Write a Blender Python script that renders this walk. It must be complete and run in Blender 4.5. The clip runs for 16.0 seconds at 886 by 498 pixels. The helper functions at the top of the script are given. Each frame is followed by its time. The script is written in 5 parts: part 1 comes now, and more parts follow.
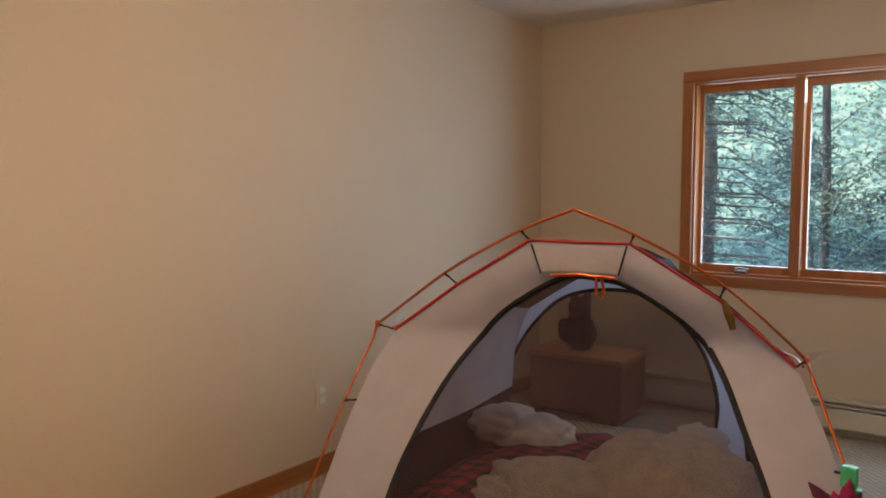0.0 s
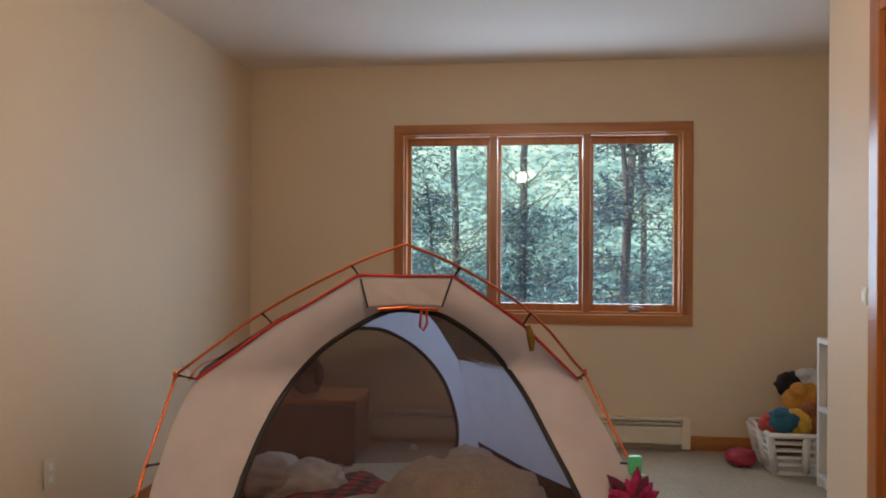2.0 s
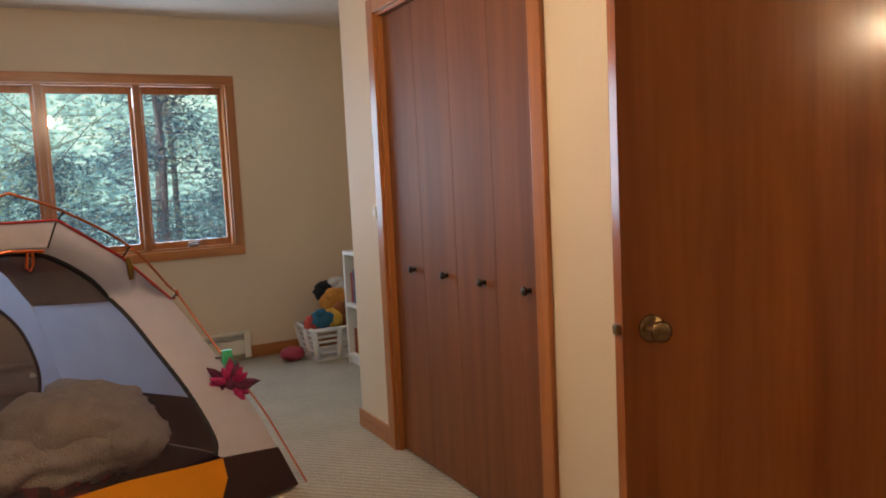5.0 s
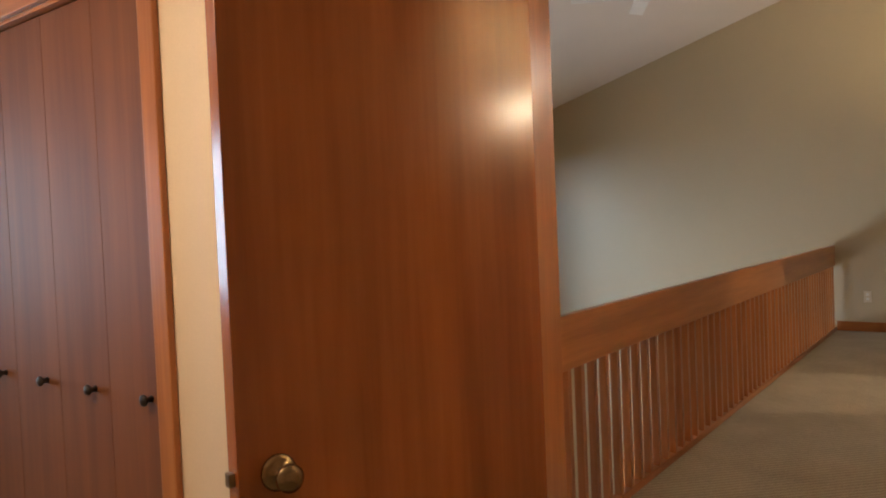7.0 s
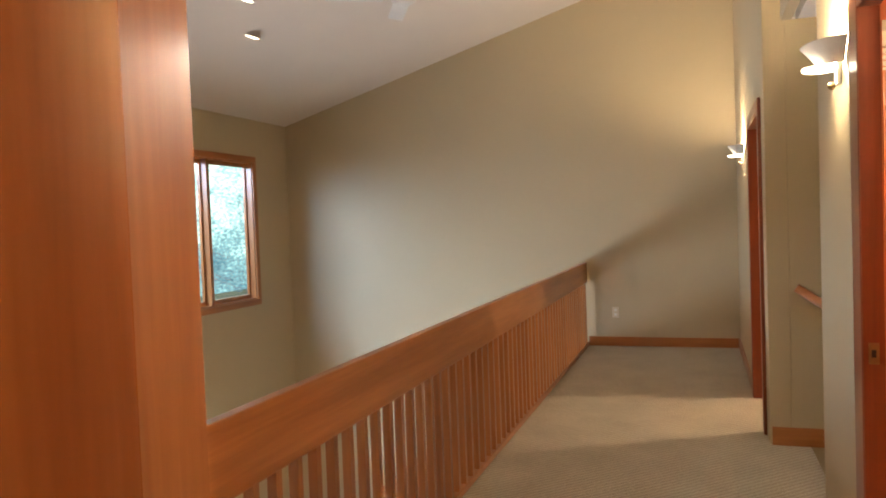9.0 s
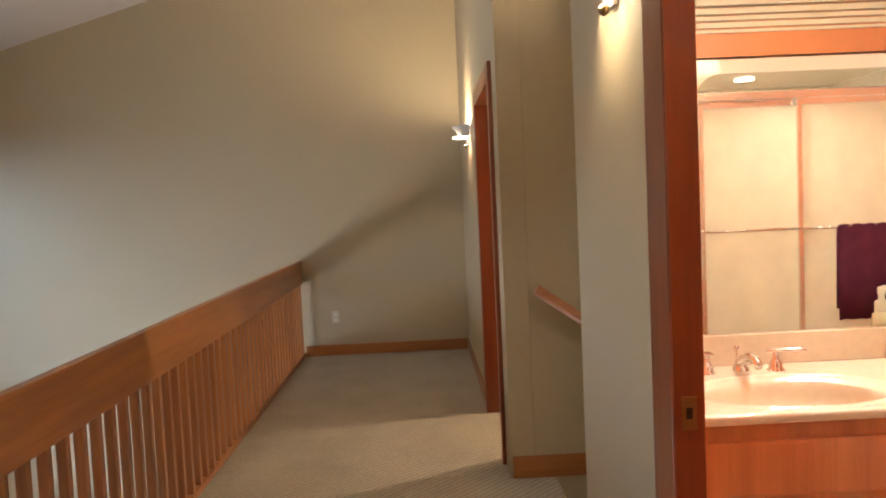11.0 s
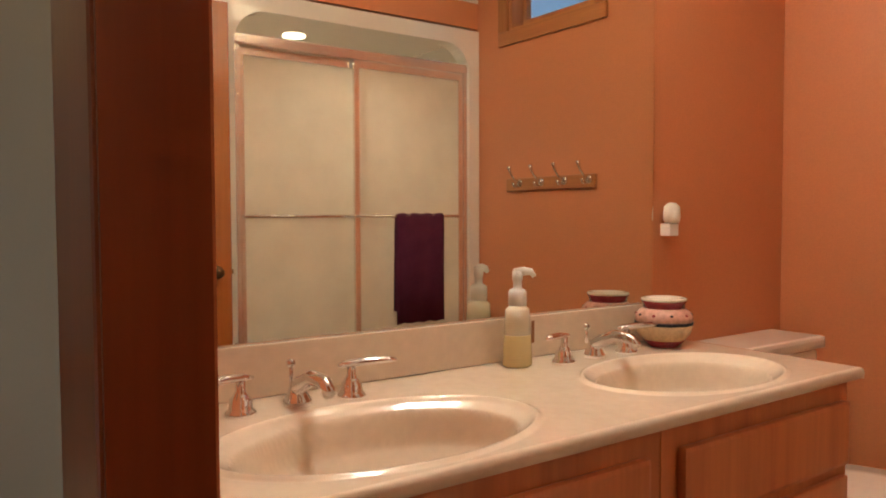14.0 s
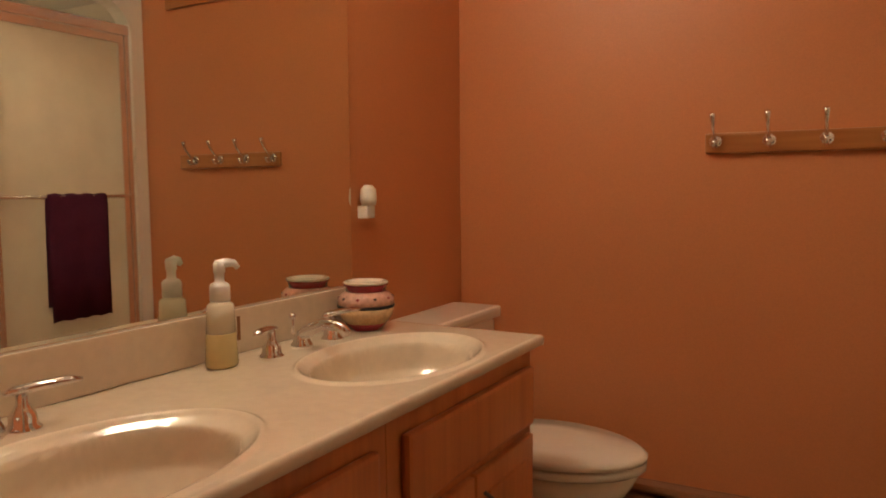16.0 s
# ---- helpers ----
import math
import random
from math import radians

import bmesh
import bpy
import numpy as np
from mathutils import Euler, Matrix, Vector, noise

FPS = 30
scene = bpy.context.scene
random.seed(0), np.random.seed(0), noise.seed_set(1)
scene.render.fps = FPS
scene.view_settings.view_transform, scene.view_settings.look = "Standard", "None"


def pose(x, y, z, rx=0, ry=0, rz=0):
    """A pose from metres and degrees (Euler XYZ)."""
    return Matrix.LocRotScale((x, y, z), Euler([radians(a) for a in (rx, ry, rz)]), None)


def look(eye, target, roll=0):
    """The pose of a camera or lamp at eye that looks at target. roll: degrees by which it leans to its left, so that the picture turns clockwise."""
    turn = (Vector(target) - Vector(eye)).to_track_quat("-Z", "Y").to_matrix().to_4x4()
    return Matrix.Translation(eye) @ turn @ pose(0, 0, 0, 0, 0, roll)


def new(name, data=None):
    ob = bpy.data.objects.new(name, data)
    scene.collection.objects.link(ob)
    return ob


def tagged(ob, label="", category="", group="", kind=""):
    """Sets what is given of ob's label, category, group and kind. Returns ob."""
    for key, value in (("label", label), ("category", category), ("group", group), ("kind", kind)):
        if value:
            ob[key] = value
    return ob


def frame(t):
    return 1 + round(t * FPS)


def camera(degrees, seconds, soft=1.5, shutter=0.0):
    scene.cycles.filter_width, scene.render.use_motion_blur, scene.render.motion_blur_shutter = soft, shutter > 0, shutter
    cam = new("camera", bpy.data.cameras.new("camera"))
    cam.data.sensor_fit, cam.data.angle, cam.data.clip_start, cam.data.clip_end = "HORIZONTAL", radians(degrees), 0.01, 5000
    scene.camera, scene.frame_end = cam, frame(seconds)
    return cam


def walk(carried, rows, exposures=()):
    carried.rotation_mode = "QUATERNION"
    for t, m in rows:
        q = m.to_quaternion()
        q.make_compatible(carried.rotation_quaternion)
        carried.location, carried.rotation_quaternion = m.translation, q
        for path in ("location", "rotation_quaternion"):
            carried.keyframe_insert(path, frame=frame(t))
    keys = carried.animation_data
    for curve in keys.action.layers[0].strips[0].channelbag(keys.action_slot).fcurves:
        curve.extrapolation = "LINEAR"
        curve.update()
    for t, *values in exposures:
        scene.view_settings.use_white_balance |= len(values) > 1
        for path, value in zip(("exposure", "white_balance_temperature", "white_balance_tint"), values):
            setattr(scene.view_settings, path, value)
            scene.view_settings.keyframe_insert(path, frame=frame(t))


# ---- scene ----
cam = camera(61.5, 16.0, 1.9)
PATH = [
    (0, (1.932, 2.109, 1.308), (0.75, 3.716, 1.161), 0.0),
    (0.5, (1.798, 2.145, 1.304), (0.848, 3.902, 1.208), 0.6),
    (1, (1.637, 2.121, 1.29), (0.937, 3.994, 1.243), 0.9),
    (1.5, (1.436, 2.011, 1.28), (0.986, 3.96, 1.266), 1.3),
    (2, (1.297, 1.852, 1.257), (1.063, 3.838, 1.248), 0.2),
    (2.5, (1.16, 1.669, 1.253), (1.126, 3.668, 1.217), -1.0),
    (3, (1.011, 1.454, 1.252), (1.178, 3.446, 1.174), -1.2),
    (3.5, (0.9, 1.27, 1.236), (1.277, 3.23, 1.105), -1.2),
    (5.8, (1.007, 1.188, 1.264), (2.258, 2.742, 1.118), -1.7),
    (6, (1.014, 1.209, 1.273), (2.338, 2.703, 1.152), -1.1),
    (6.5, (1.131, 1.297, 1.272), (2.608, 2.644, 1.206), -1.3),
    (7, (1.283, 1.401, 1.281), (2.89, 2.591, 1.221), -2.4),
    (7.5, (1.47, 1.5, 1.312), (3.153, 2.578, 1.24), -2.1),
    (8, (1.58, 1.53, 1.344), (3.347, 2.478, 1.271), -2.7),
    (8.5, (1.77, 1.554, 1.389), (3.599, 2.361, 1.309), -2.3),
    (9, (1.955, 1.594, 1.393), (3.845, 2.246, 1.324), -2.1),
    (11.3, (3.261, 1.599, 1.364), (5.251, 1.441, 1.242), -2.6),
    (11.5, (3.34, 1.575, 1.357), (5.323, 1.344, 1.235), -2.6),
    (12, (3.54, 1.493, 1.349), (5.492, 1.077, 1.227), -2.5),
    (12.5, (3.714, 1.417, 1.345), (5.617, 0.813, 1.229), -1.8),
    (13, (3.884, 1.34, 1.284), (5.715, 0.543, 1.176), -1.1),
    (13.5, (4.026, 1.26, 1.225), (5.765, 0.279, 1.12), -0.7),
    (14, (4.131, 1.202, 1.154), (5.758, 0.041, 1.069), -0.2),
    (14.5, (4.192, 1.174, 1.112), (5.677, -0.162, 1.031), 0.2),
    (15, (4.235, 1.164, 1.086), (5.56, -0.332, 0.992), 0.1),
    (15.5, (4.251, 1.167, 1.101), (5.403, -0.463, 0.975), -0.3),
    (16, (4.257, 1.197, 1.181), (5.226, -0.545, 1.019), -0.5),
]
walk(cam, [(t, look(eye, target, roll)) for t, eye, target, roll in PATH],
     [(0, -0.36, 6500, 10), (2, -0.36, 6500, 10), (3.5, -0.48, 6500, 10), (5.8, -0.3, 6500, 10), (7, -0.2, 6500, 10), (8, 0.24, 6500, 10), (9, 0.34, 6500, 10), (11.3, -0.02, 6250, 10), (12.5, -0.36, 6250, 10), (13.5, -0.9, 6150, 10), (14.5, -1.38, 6500, 10), (15.5, -1.74, 7200, 10), (16, -1.8, 7300, 10)])

# ---- world, sun and lamps ----
world = bpy.data.worlds.new("world")
scene.world = world
world.use_nodes = True
wn = world.node_tree
sky = wn.nodes.new("ShaderNodeTexSky")
sky.sky_type = "NISHITA"
sky.sun_disc = False
sky.dust_density = 0.2
sky.ozone_density = 4.0
sky.sun_elevation = radians(39)
sky.sun_rotation = radians(-101)
wn.links.new(sky.outputs["Color"], wn.nodes["Background"].inputs["Color"])
wn.nodes["Background"].inputs["Strength"].default_value = 0.17


def lamp(name, kind, m, power, color, size=0.1, size_y=0.0, spot=120):
    data = bpy.data.lights.new(name, kind)
    data.energy, data.color = power, color
    if kind == "AREA":
        data.shape, data.size, data.size_y = "RECTANGLE", size, size_y or size
    elif kind == "SUN":
        data.angle = radians(size)
    else:
        data.shadow_soft_size = size
    if kind == "SPOT":
        data.spot_size, data.spot_blend = radians(spot), 0.7
    ob = new(name, data)
    ob.matrix_world = m
    return ob


WARM = (1.0, 0.76, 0.48)
lamp("sun", "SUN", look((-30, -6, 25), (0, 0, 0)), 5.0, (1.0, 0.95, 0.88), 6)
lamp("bedroom_bulb", "POINT", pose(1.2, 3.05, 2.04), 60, (1.0, 0.75, 0.50), 0.05)
lamp("window_sky_bedroom", "AREA", look((1.35, 6.75, 1.4), (1.35, 4.0, 0.9)), 46, (0.62, 0.80, 1.0), 1.6, 1.1)
lamp("window_sky_void", "AREA", look((6.9, 8.0, 2.6), (10.1, 5.2, 0.6)), 215, (0.50, 0.68, 1.0), 2.0, 1.4)
# Added fill from below the gallery; brightens the vault and gable wall.
lamp("lower_fill", "AREA", look((6.75, 6.60, -1.3), (6.75, 3.0, -1.0)), 205, (0.80, 0.88, 1.0), 1.6, 1.5)
for sx, sy, sz, up in ((2.98, 1.10, 1.73, 0.03), (4.98, 1.10, 1.94, 0.02), (8.86, 1.22, 1.92, 0.02)):
    lamp("sconce_bulb", "POINT", pose(sx, sy + 0.075, sz + up), 58, WARM, 0.02)
    lamp("sconce_spill", "POINT" if sx < 3 else "SPOT", pose(sx, sy + 0.066, sz - (0.085 if sx < 3 else 0.055)), 5.0 if sx < 3 else 9.0, WARM, 0.03, spot=150)
# Two downlights are placed by sight; the one at x 5.4 is added unseen.
for dx, dy in ((7.47, 5.14), (6.86, 4.79), (5.4, 4.9)):
    lamp("downlight_bulb", "SPOT", pose(dx, dy, 2.663 + 0.29 * (6.438 - dy) - 0.06), 90, WARM, 0.05, spot=66)
lamp("vanity_bulbs", "AREA", look((5.405, 0.28, 2.24), (4.7, 0.0, 0.8)), 82, (1.0, 0.87, 0.69), 0.12, 0.9)
lamp("shower_bulb", "SPOT", pose(3.42, -0.40, 2.0), 20, (1.0, 0.87, 0.69), 0.05, spot=150)
# Added fill with no fixture; lifts the orange wall and cabinet fronts.
lamp("bathroom_fill", "POINT", pose(4.85, -0.30, 2.30), 11, (1.0, 0.80, 0.54), 0.10)
lamp("far_room_bulb", "POINT", pose(8.17, -0.90, 2.05), 170, (1.0, 0.80, 0.54), 0.06)

# ---- materials ----


def mat(name, color, rough=0.6, metal=0.0, vary=0.12, scale=6.0, fine=60.0, bump=0.05, dist=0.004, coat=0.0, stretch=(1, 1, 1), spec=0.5):
    """A plain surface with two scales of colour change and fine relief."""
    m = bpy.data.materials.new(name)
    m.use_nodes = True
    t = m.node_tree
    b = t.nodes["Principled BSDF"]
    co = t.nodes.new("ShaderNodeTexCoord")
    mp = t.nodes.new("ShaderNodeMapping")
    mp.inputs["Scale"].default_value = stretch
    geo = t.nodes.new("ShaderNodeNewGeometry")
    t.links.new(geo.outputs["Position"], mp.inputs["Vector"])
    n1, n2 = t.nodes.new("ShaderNodeTexNoise"), t.nodes.new("ShaderNodeTexNoise")
    n1.inputs["Scale"].default_value, n2.inputs["Scale"].default_value = scale, fine
    n1.inputs["Detail"].default_value, n2.inputs["Detail"].default_value = 4, 3
    for n in (n1, n2):
        t.links.new(mp.outputs["Vector"], n.inputs["Vector"])
    add = t.nodes.new("ShaderNodeMath")
    add.operation = "ADD"
    t.links.new(n1.outputs["Fac"], add.inputs[0])
    t.links.new(n2.outputs["Fac"], add.inputs[1])
    ramp = t.nodes.new("ShaderNodeMapRange")
    ramp.inputs["From Min"].default_value, ramp.inputs["From Max"].default_value = 0.6, 1.4
    ramp.inputs["To Min"].default_value, ramp.inputs["To Max"].default_value = 1 - vary, 1 + vary
    t.links.new(add.outputs[0], ramp.inputs["Value"])
    mul = t.nodes.new("ShaderNodeVectorMath")
    mul.operation = "SCALE"
    mul.inputs[0].default_value = color
    t.links.new(ramp.outputs["Result"], mul.inputs["Scale"])
    t.links.new(mul.outputs["Vector"], b.inputs["Base Color"])
    b.inputs["Roughness"].default_value, b.inputs["Metallic"].default_value = rough, metal
    b.inputs["Coat Weight"].default_value = coat
    b.inputs["Specular IOR Level"].default_value = spec
    if bump:
        bp = t.nodes.new("ShaderNodeBump")
        bp.inputs["Strength"].default_value, bp.inputs["Distance"].default_value = bump, dist
        t.links.new(n2.outputs["Fac"], bp.inputs["Height"])
        t.links.new(bp.outputs["Normal"], b.inputs["Normal"])
    return m


def wood(name, dark, light, rough=0.32, along="Z", coat=0.25, scale=1.0):
    """Varnished boards with long grain."""
    m = bpy.data.materials.new(name)
    m.use_nodes = True
    t = m.node_tree
    b = t.nodes["Principled BSDF"]
    geo = t.nodes.new("ShaderNodeNewGeometry")
    info = t.nodes.new("ShaderNodeObjectInfo")
    off = t.nodes.new("ShaderNodeVectorMath")
    off.operation = "ADD"
    sc = t.nodes.new("ShaderNodeVectorMath")
    sc.operation = "SCALE"
    sc.inputs["Scale"].default_value = 9.0
    comb = t.nodes.new("ShaderNodeCombineXYZ")
    for k in range(3):
        t.links.new(info.outputs["Random"], comb.inputs[k])
    t.links.new(comb.outputs[0], sc.inputs[0])
    t.links.new(geo.outputs["Position"], off.inputs[0])
    t.links.new(sc.outputs["Vector"], off.inputs[1])
    mp = t.nodes.new("ShaderNodeMapping")
    s = [9.0 * scale, 9.0 * scale, 9.0 * scale]
    s["XYZ".index(along)] = 0.45 * scale
    mp.inputs["Scale"].default_value = s
    t.links.new(off.outputs["Vector"], mp.inputs["Vector"])
    n1, n2 = t.nodes.new("ShaderNodeTexNoise"), t.nodes.new("ShaderNodeTexNoise")
    n1.inputs["Scale"].default_value, n1.inputs["Detail"].default_value, n1.inputs["Distortion"].default_value = 1.3, 5, 0.6
    n2.inputs["Scale"].default_value, n2.inputs["Detail"].default_value = 9.0, 3
    for n in (n1, n2):
        t.links.new(mp.outputs["Vector"], n.inputs["Vector"])
    mx = t.nodes.new("ShaderNodeMath")
    mx.operation = "MULTIPLY_ADD"
    mx.inputs[1].default_value, mx.inputs[2].default_value = 0.35, 0.0
    t.links.new(n2.outputs["Fac"], mx.inputs[0])
    ad = t.nodes.new("ShaderNodeMath")
    ad.operation = "ADD"
    t.links.new(n1.outputs["Fac"], ad.inputs[0])
    t.links.new(mx.outputs[0], ad.inputs[1])
    r = t.nodes.new("ShaderNodeValToRGB")
    r.color_ramp.elements[0].position, r.color_ramp.elements[0].color = 0.45, (*dark, 1)
    r.color_ramp.elements[1].position, r.color_ramp.elements[1].color = 0.90, (*light, 1)
    t.links.new(ad.outputs[0], r.inputs["Fac"])
    t.links.new(r.outputs["Color"], b.inputs["Base Color"])
    b.inputs["Roughness"].default_value, b.inputs["Coat Weight"].default_value = rough, coat
    b.inputs["Coat Roughness"].default_value = 0.16
    bp = t.nodes.new("ShaderNodeBump")
    bp.inputs["Strength"].default_value, bp.inputs["Distance"].default_value = 0.06, 0.002
    t.links.new(n2.outputs["Fac"], bp.inputs["Height"])
    t.links.new(bp.outputs["Normal"], b.inputs["Normal"])
    return m


def glow(name, color, strength):
    m = bpy.data.materials.new(name)
    m.use_nodes = True
    b = m.node_tree.nodes["Principled BSDF"]
    b.inputs["Base Color"].default_value = (*color, 1)
    b.inputs["Emission Color"].default_value = (*color, 1)
    b.inputs["Emission Strength"].default_value = strength
    return m


def glassy(name, color=(1, 1, 1), rough=0.0, clear=0.9):
    """A thin pane: see-through with a little gloss."""
    m = bpy.data.materials.new(name)
    m.use_nodes = True
    t = m.node_tree
    t.nodes.remove(t.nodes["Principled BSDF"])
    tr, gl, mx = t.nodes.new("ShaderNodeBsdfTransparent"), t.nodes.new("ShaderNodeBsdfGlossy"), t.nodes.new("ShaderNodeMixShader")
    tr.inputs["Color"].default_value = (*color, 1)
    gl.inputs["Roughness"].default_value = rough
    mx.inputs["Fac"].default_value = 1 - clear
    t.links.new(tr.outputs[0], mx.inputs[1])
    t.links.new(gl.outputs[0], mx.inputs[2])
    t.links.new(mx.outputs[0], t.nodes["Material Output"].inputs["Surface"])
    return m


def fabric(name, color, clear=0.0, rough=0.85, lit=0.35, weave=900.0):
    """Thin cloth: diffuse on both sides, with light shining through, and open mesh where clear is above 0."""
    m = bpy.data.materials.new(name)
    m.use_nodes = True
    t = m.node_tree
    t.nodes.remove(t.nodes["Principled BSDF"])
    d, tl, tr = t.nodes.new("ShaderNodeBsdfDiffuse"), t.nodes.new("ShaderNodeBsdfTranslucent"), t.nodes.new("ShaderNodeBsdfTransparent")
    m1, m2 = t.nodes.new("ShaderNodeMixShader"), t.nodes.new("ShaderNodeMixShader")
    geo, nz = t.nodes.new("ShaderNodeNewGeometry"), t.nodes.new("ShaderNodeTexNoise")
    nz.inputs["Scale"].default_value, nz.inputs["Detail"].default_value = 7.0, 5
    t.links.new(geo.outputs["Position"], nz.inputs["Vector"])
    rg, sc = t.nodes.new("ShaderNodeMapRange"), t.nodes.new("ShaderNodeVectorMath")
    rg.inputs["To Min"].default_value, rg.inputs["To Max"].default_value = 0.86, 1.12
    sc.operation = "SCALE"
    sc.inputs[0].default_value = color
    t.links.new(nz.outputs["Fac"], rg.inputs["Value"])
    t.links.new(rg.outputs["Result"], sc.inputs["Scale"])
    for n in (d, tl):
        t.links.new(sc.outputs["Vector"], n.inputs["Color"])
    bp = t.nodes.new("ShaderNodeBump")
    bp.inputs["Strength"].default_value, bp.inputs["Distance"].default_value = 0.25, 0.02
    t.links.new(nz.outputs["Fac"], bp.inputs["Height"])
    t.links.new(bp.outputs["Normal"], d.inputs["Normal"])
    m1.inputs["Fac"].default_value, m2.inputs["Fac"].default_value = lit, clear
    t.links.new(d.outputs[0], m1.inputs[1])
    t.links.new(tl.outputs[0], m1.inputs[2])
    t.links.new(m1.outputs[0], m2.inputs[1])
    t.links.new(tr.outputs[0], m2.inputs[2])
    t.links.new(m2.outputs[0], t.nodes["Material Output"].inputs["Surface"])
    return m


def carpet(name, color):
    """Ribbed loop-pile carpet."""
    m = mat(name, color, 0.95, vary=0.16, scale=3.0, fine=140.0, bump=0.0, spec=0.1)
    t = m.node_tree
    b = t.nodes["Principled BSDF"]
    geo = t.nodes.new("ShaderNodeNewGeometry")
    w1, w2 = t.nodes.new("ShaderNodeTexWave"), t.nodes.new("ShaderNodeTexVoronoi")
    w1.wave_type, w1.bands_direction = "BANDS", "DIAGONAL"
    w1.inputs["Scale"].default_value, w1.inputs["Distortion"].default_value, w1.inputs["Detail"].default_value = 14.0, 2.2, 2
    w1.inputs["Detail Scale"].default_value = 3.0
    w2.inputs["Scale"].default_value = 170.0
    for n in (w1, w2):
        t.links.new(geo.outputs["Position"], n.inputs["Vector"])
    ad = t.nodes.new("ShaderNodeMath")
    ad.operation = "ADD"
    t.links.new(w1.outputs["Fac"], ad.inputs[0])
    t.links.new(w2.outputs["Distance"], ad.inputs[1])
    bp = t.nodes.new("ShaderNodeBump")
    # Groove shade put into the colour: darker between ribs, lighter on top.
    tone = t.nodes.new("ShaderNodeMapRange")
    tone.inputs["From Max"].default_value = 1.6
    tone.inputs["To Min"].default_value, tone.inputs["To Max"].default_value = 0.72, 1.14
    t.links.new(ad.outputs[0], tone.inputs["Value"])
    mul = t.nodes.new("ShaderNodeVectorMath")
    mul.operation = "SCALE"
    t.links.new(b.inputs["Base Color"].links[0].from_socket, mul.inputs[0])
    t.links.new(tone.outputs["Result"], mul.inputs["Scale"])
    t.links.new(mul.outputs["Vector"], b.inputs["Base Color"])
    bp.inputs["Strength"].default_value, bp.inputs["Distance"].default_value = 0.7, 0.008
    t.links.new(ad.outputs[0], bp.inputs["Height"])
    t.links.new(bp.outputs["Normal"], b.inputs["Normal"])
    return m


CREAM = mat("cream_wall_paint", (0.69, 0.565, 0.42), 0.62, vary=0.05, scale=1.2, fine=220, bump=0.08, dist=0.002)
OLIVE = mat("tan_wall_paint", (0.51, 0.425, 0.28), 0.62, vary=0.05, scale=1.1, fine=220, bump=0.08, dist=0.002)
ORANGE = mat("burnt_orange_paint", (0.57, 0.208, 0.086), 0.42, vary=0.07, scale=1.6, fine=200, bump=0.08, dist=0.002)
CEIL = mat("ceiling_paint", (0.77, 0.70, 0.65), 0.9, vary=0.04, scale=1.5, fine=160, bump=0.25, dist=0.004)
CARPET = carpet("beige_carpet", (0.45, 0.395, 0.31))
VINYL = mat("bath_floor", (0.42, 0.30, 0.20), 0.5, vary=0.12, scale=5)
WOODV = wood("oak_upright", (0.30, 0.100, 0.028), (0.50, 0.20, 0.062))
WOODX = wood("oak_along_x", (0.30, 0.100, 0.028), (0.50, 0.20, 0.062), along="X")
WOODY = wood("oak_along_y", (0.30, 0.100, 0.028), (0.50, 0.20, 0.062), along="Y")
CLOSETW = wood("closet_veneer", (0.135, 0.040, 0.010), (0.22, 0.074, 0.018), rough=0.55, coat=0.0, scale=0.75)
DOORW = wood("door_veneer", (0.26, 0.070, 0.017), (0.43, 0.135, 0.032), rough=0.23, coat=0.25, scale=0.75)
TRIMR = wood("red_trim", (0.19, 0.040, 0.014), (0.29, 0.072, 0.025), rough=0.3)
CABW = wood("vanity_oak", (0.50, 0.165, 0.060), (0.70, 0.27, 0.102), rough=0.35)
WHITE = mat("white_paint", (0.78, 0.77, 0.74), 0.45, vary=0.05)
SHADEM = mat("plaster_shade", (0.56, 0.52, 0.48), 0.7, vary=0.04)
HEATM = mat("heater_enamel", (0.70, 0.64, 0.52), 0.4, vary=0.05)
# Near-black for hole and slot shade put into colour, and for sofa feet.
DARK = mat("gap_shade_and_foot_black", (0.02, 0.018, 0.016), 0.7)
SATIN = mat("satin_aluminium", (0.90, 0.84, 0.78), 0.2, metal=0.85, vary=0.05, bump=0.0)
CHROME = mat("chrome", (0.82, 0.82, 0.84), 0.07, metal=1.0, vary=0.03, bump=0.0)
BRASS = mat("aged_brass", (0.30, 0.21, 0.11), 0.28, metal=1.0, vary=0.12, bump=0.0)
STEEL = mat("pewter_metal", (0.22, 0.20, 0.19), 0.35, metal=1.0, bump=0.0)
GLASS = glassy("window_glass", (0.97, 0.99, 1.0), 0.0, 0.94)
ACRYL = mat("shower_acrylic", (0.86, 0.80, 0.71), 0.12, vary=0.02, scale=2, bump=0.0, coat=0.5)
MARBLE = mat("cultured_marble", (0.74, 0.625, 0.48), 0.14, vary=0.06, scale=5, fine=40, bump=0.0, coat=0.6)
MIRROR = mat("mirror_silver", (0.90, 0.93, 0.85), 0.01, metal=1.0, vary=0.0, bump=0.0)
PORC = mat("toilet_porcelain", (0.80, 0.72, 0.60), 0.10, vary=0.02, bump=0.0, coat=0.6)
LIT = glow("lamp_lit", (1.0, 0.86, 0.62), 7.0)
PLATE = mat("wall_plate", (0.68, 0.60, 0.47), 0.4, vary=0.02, bump=0.0)

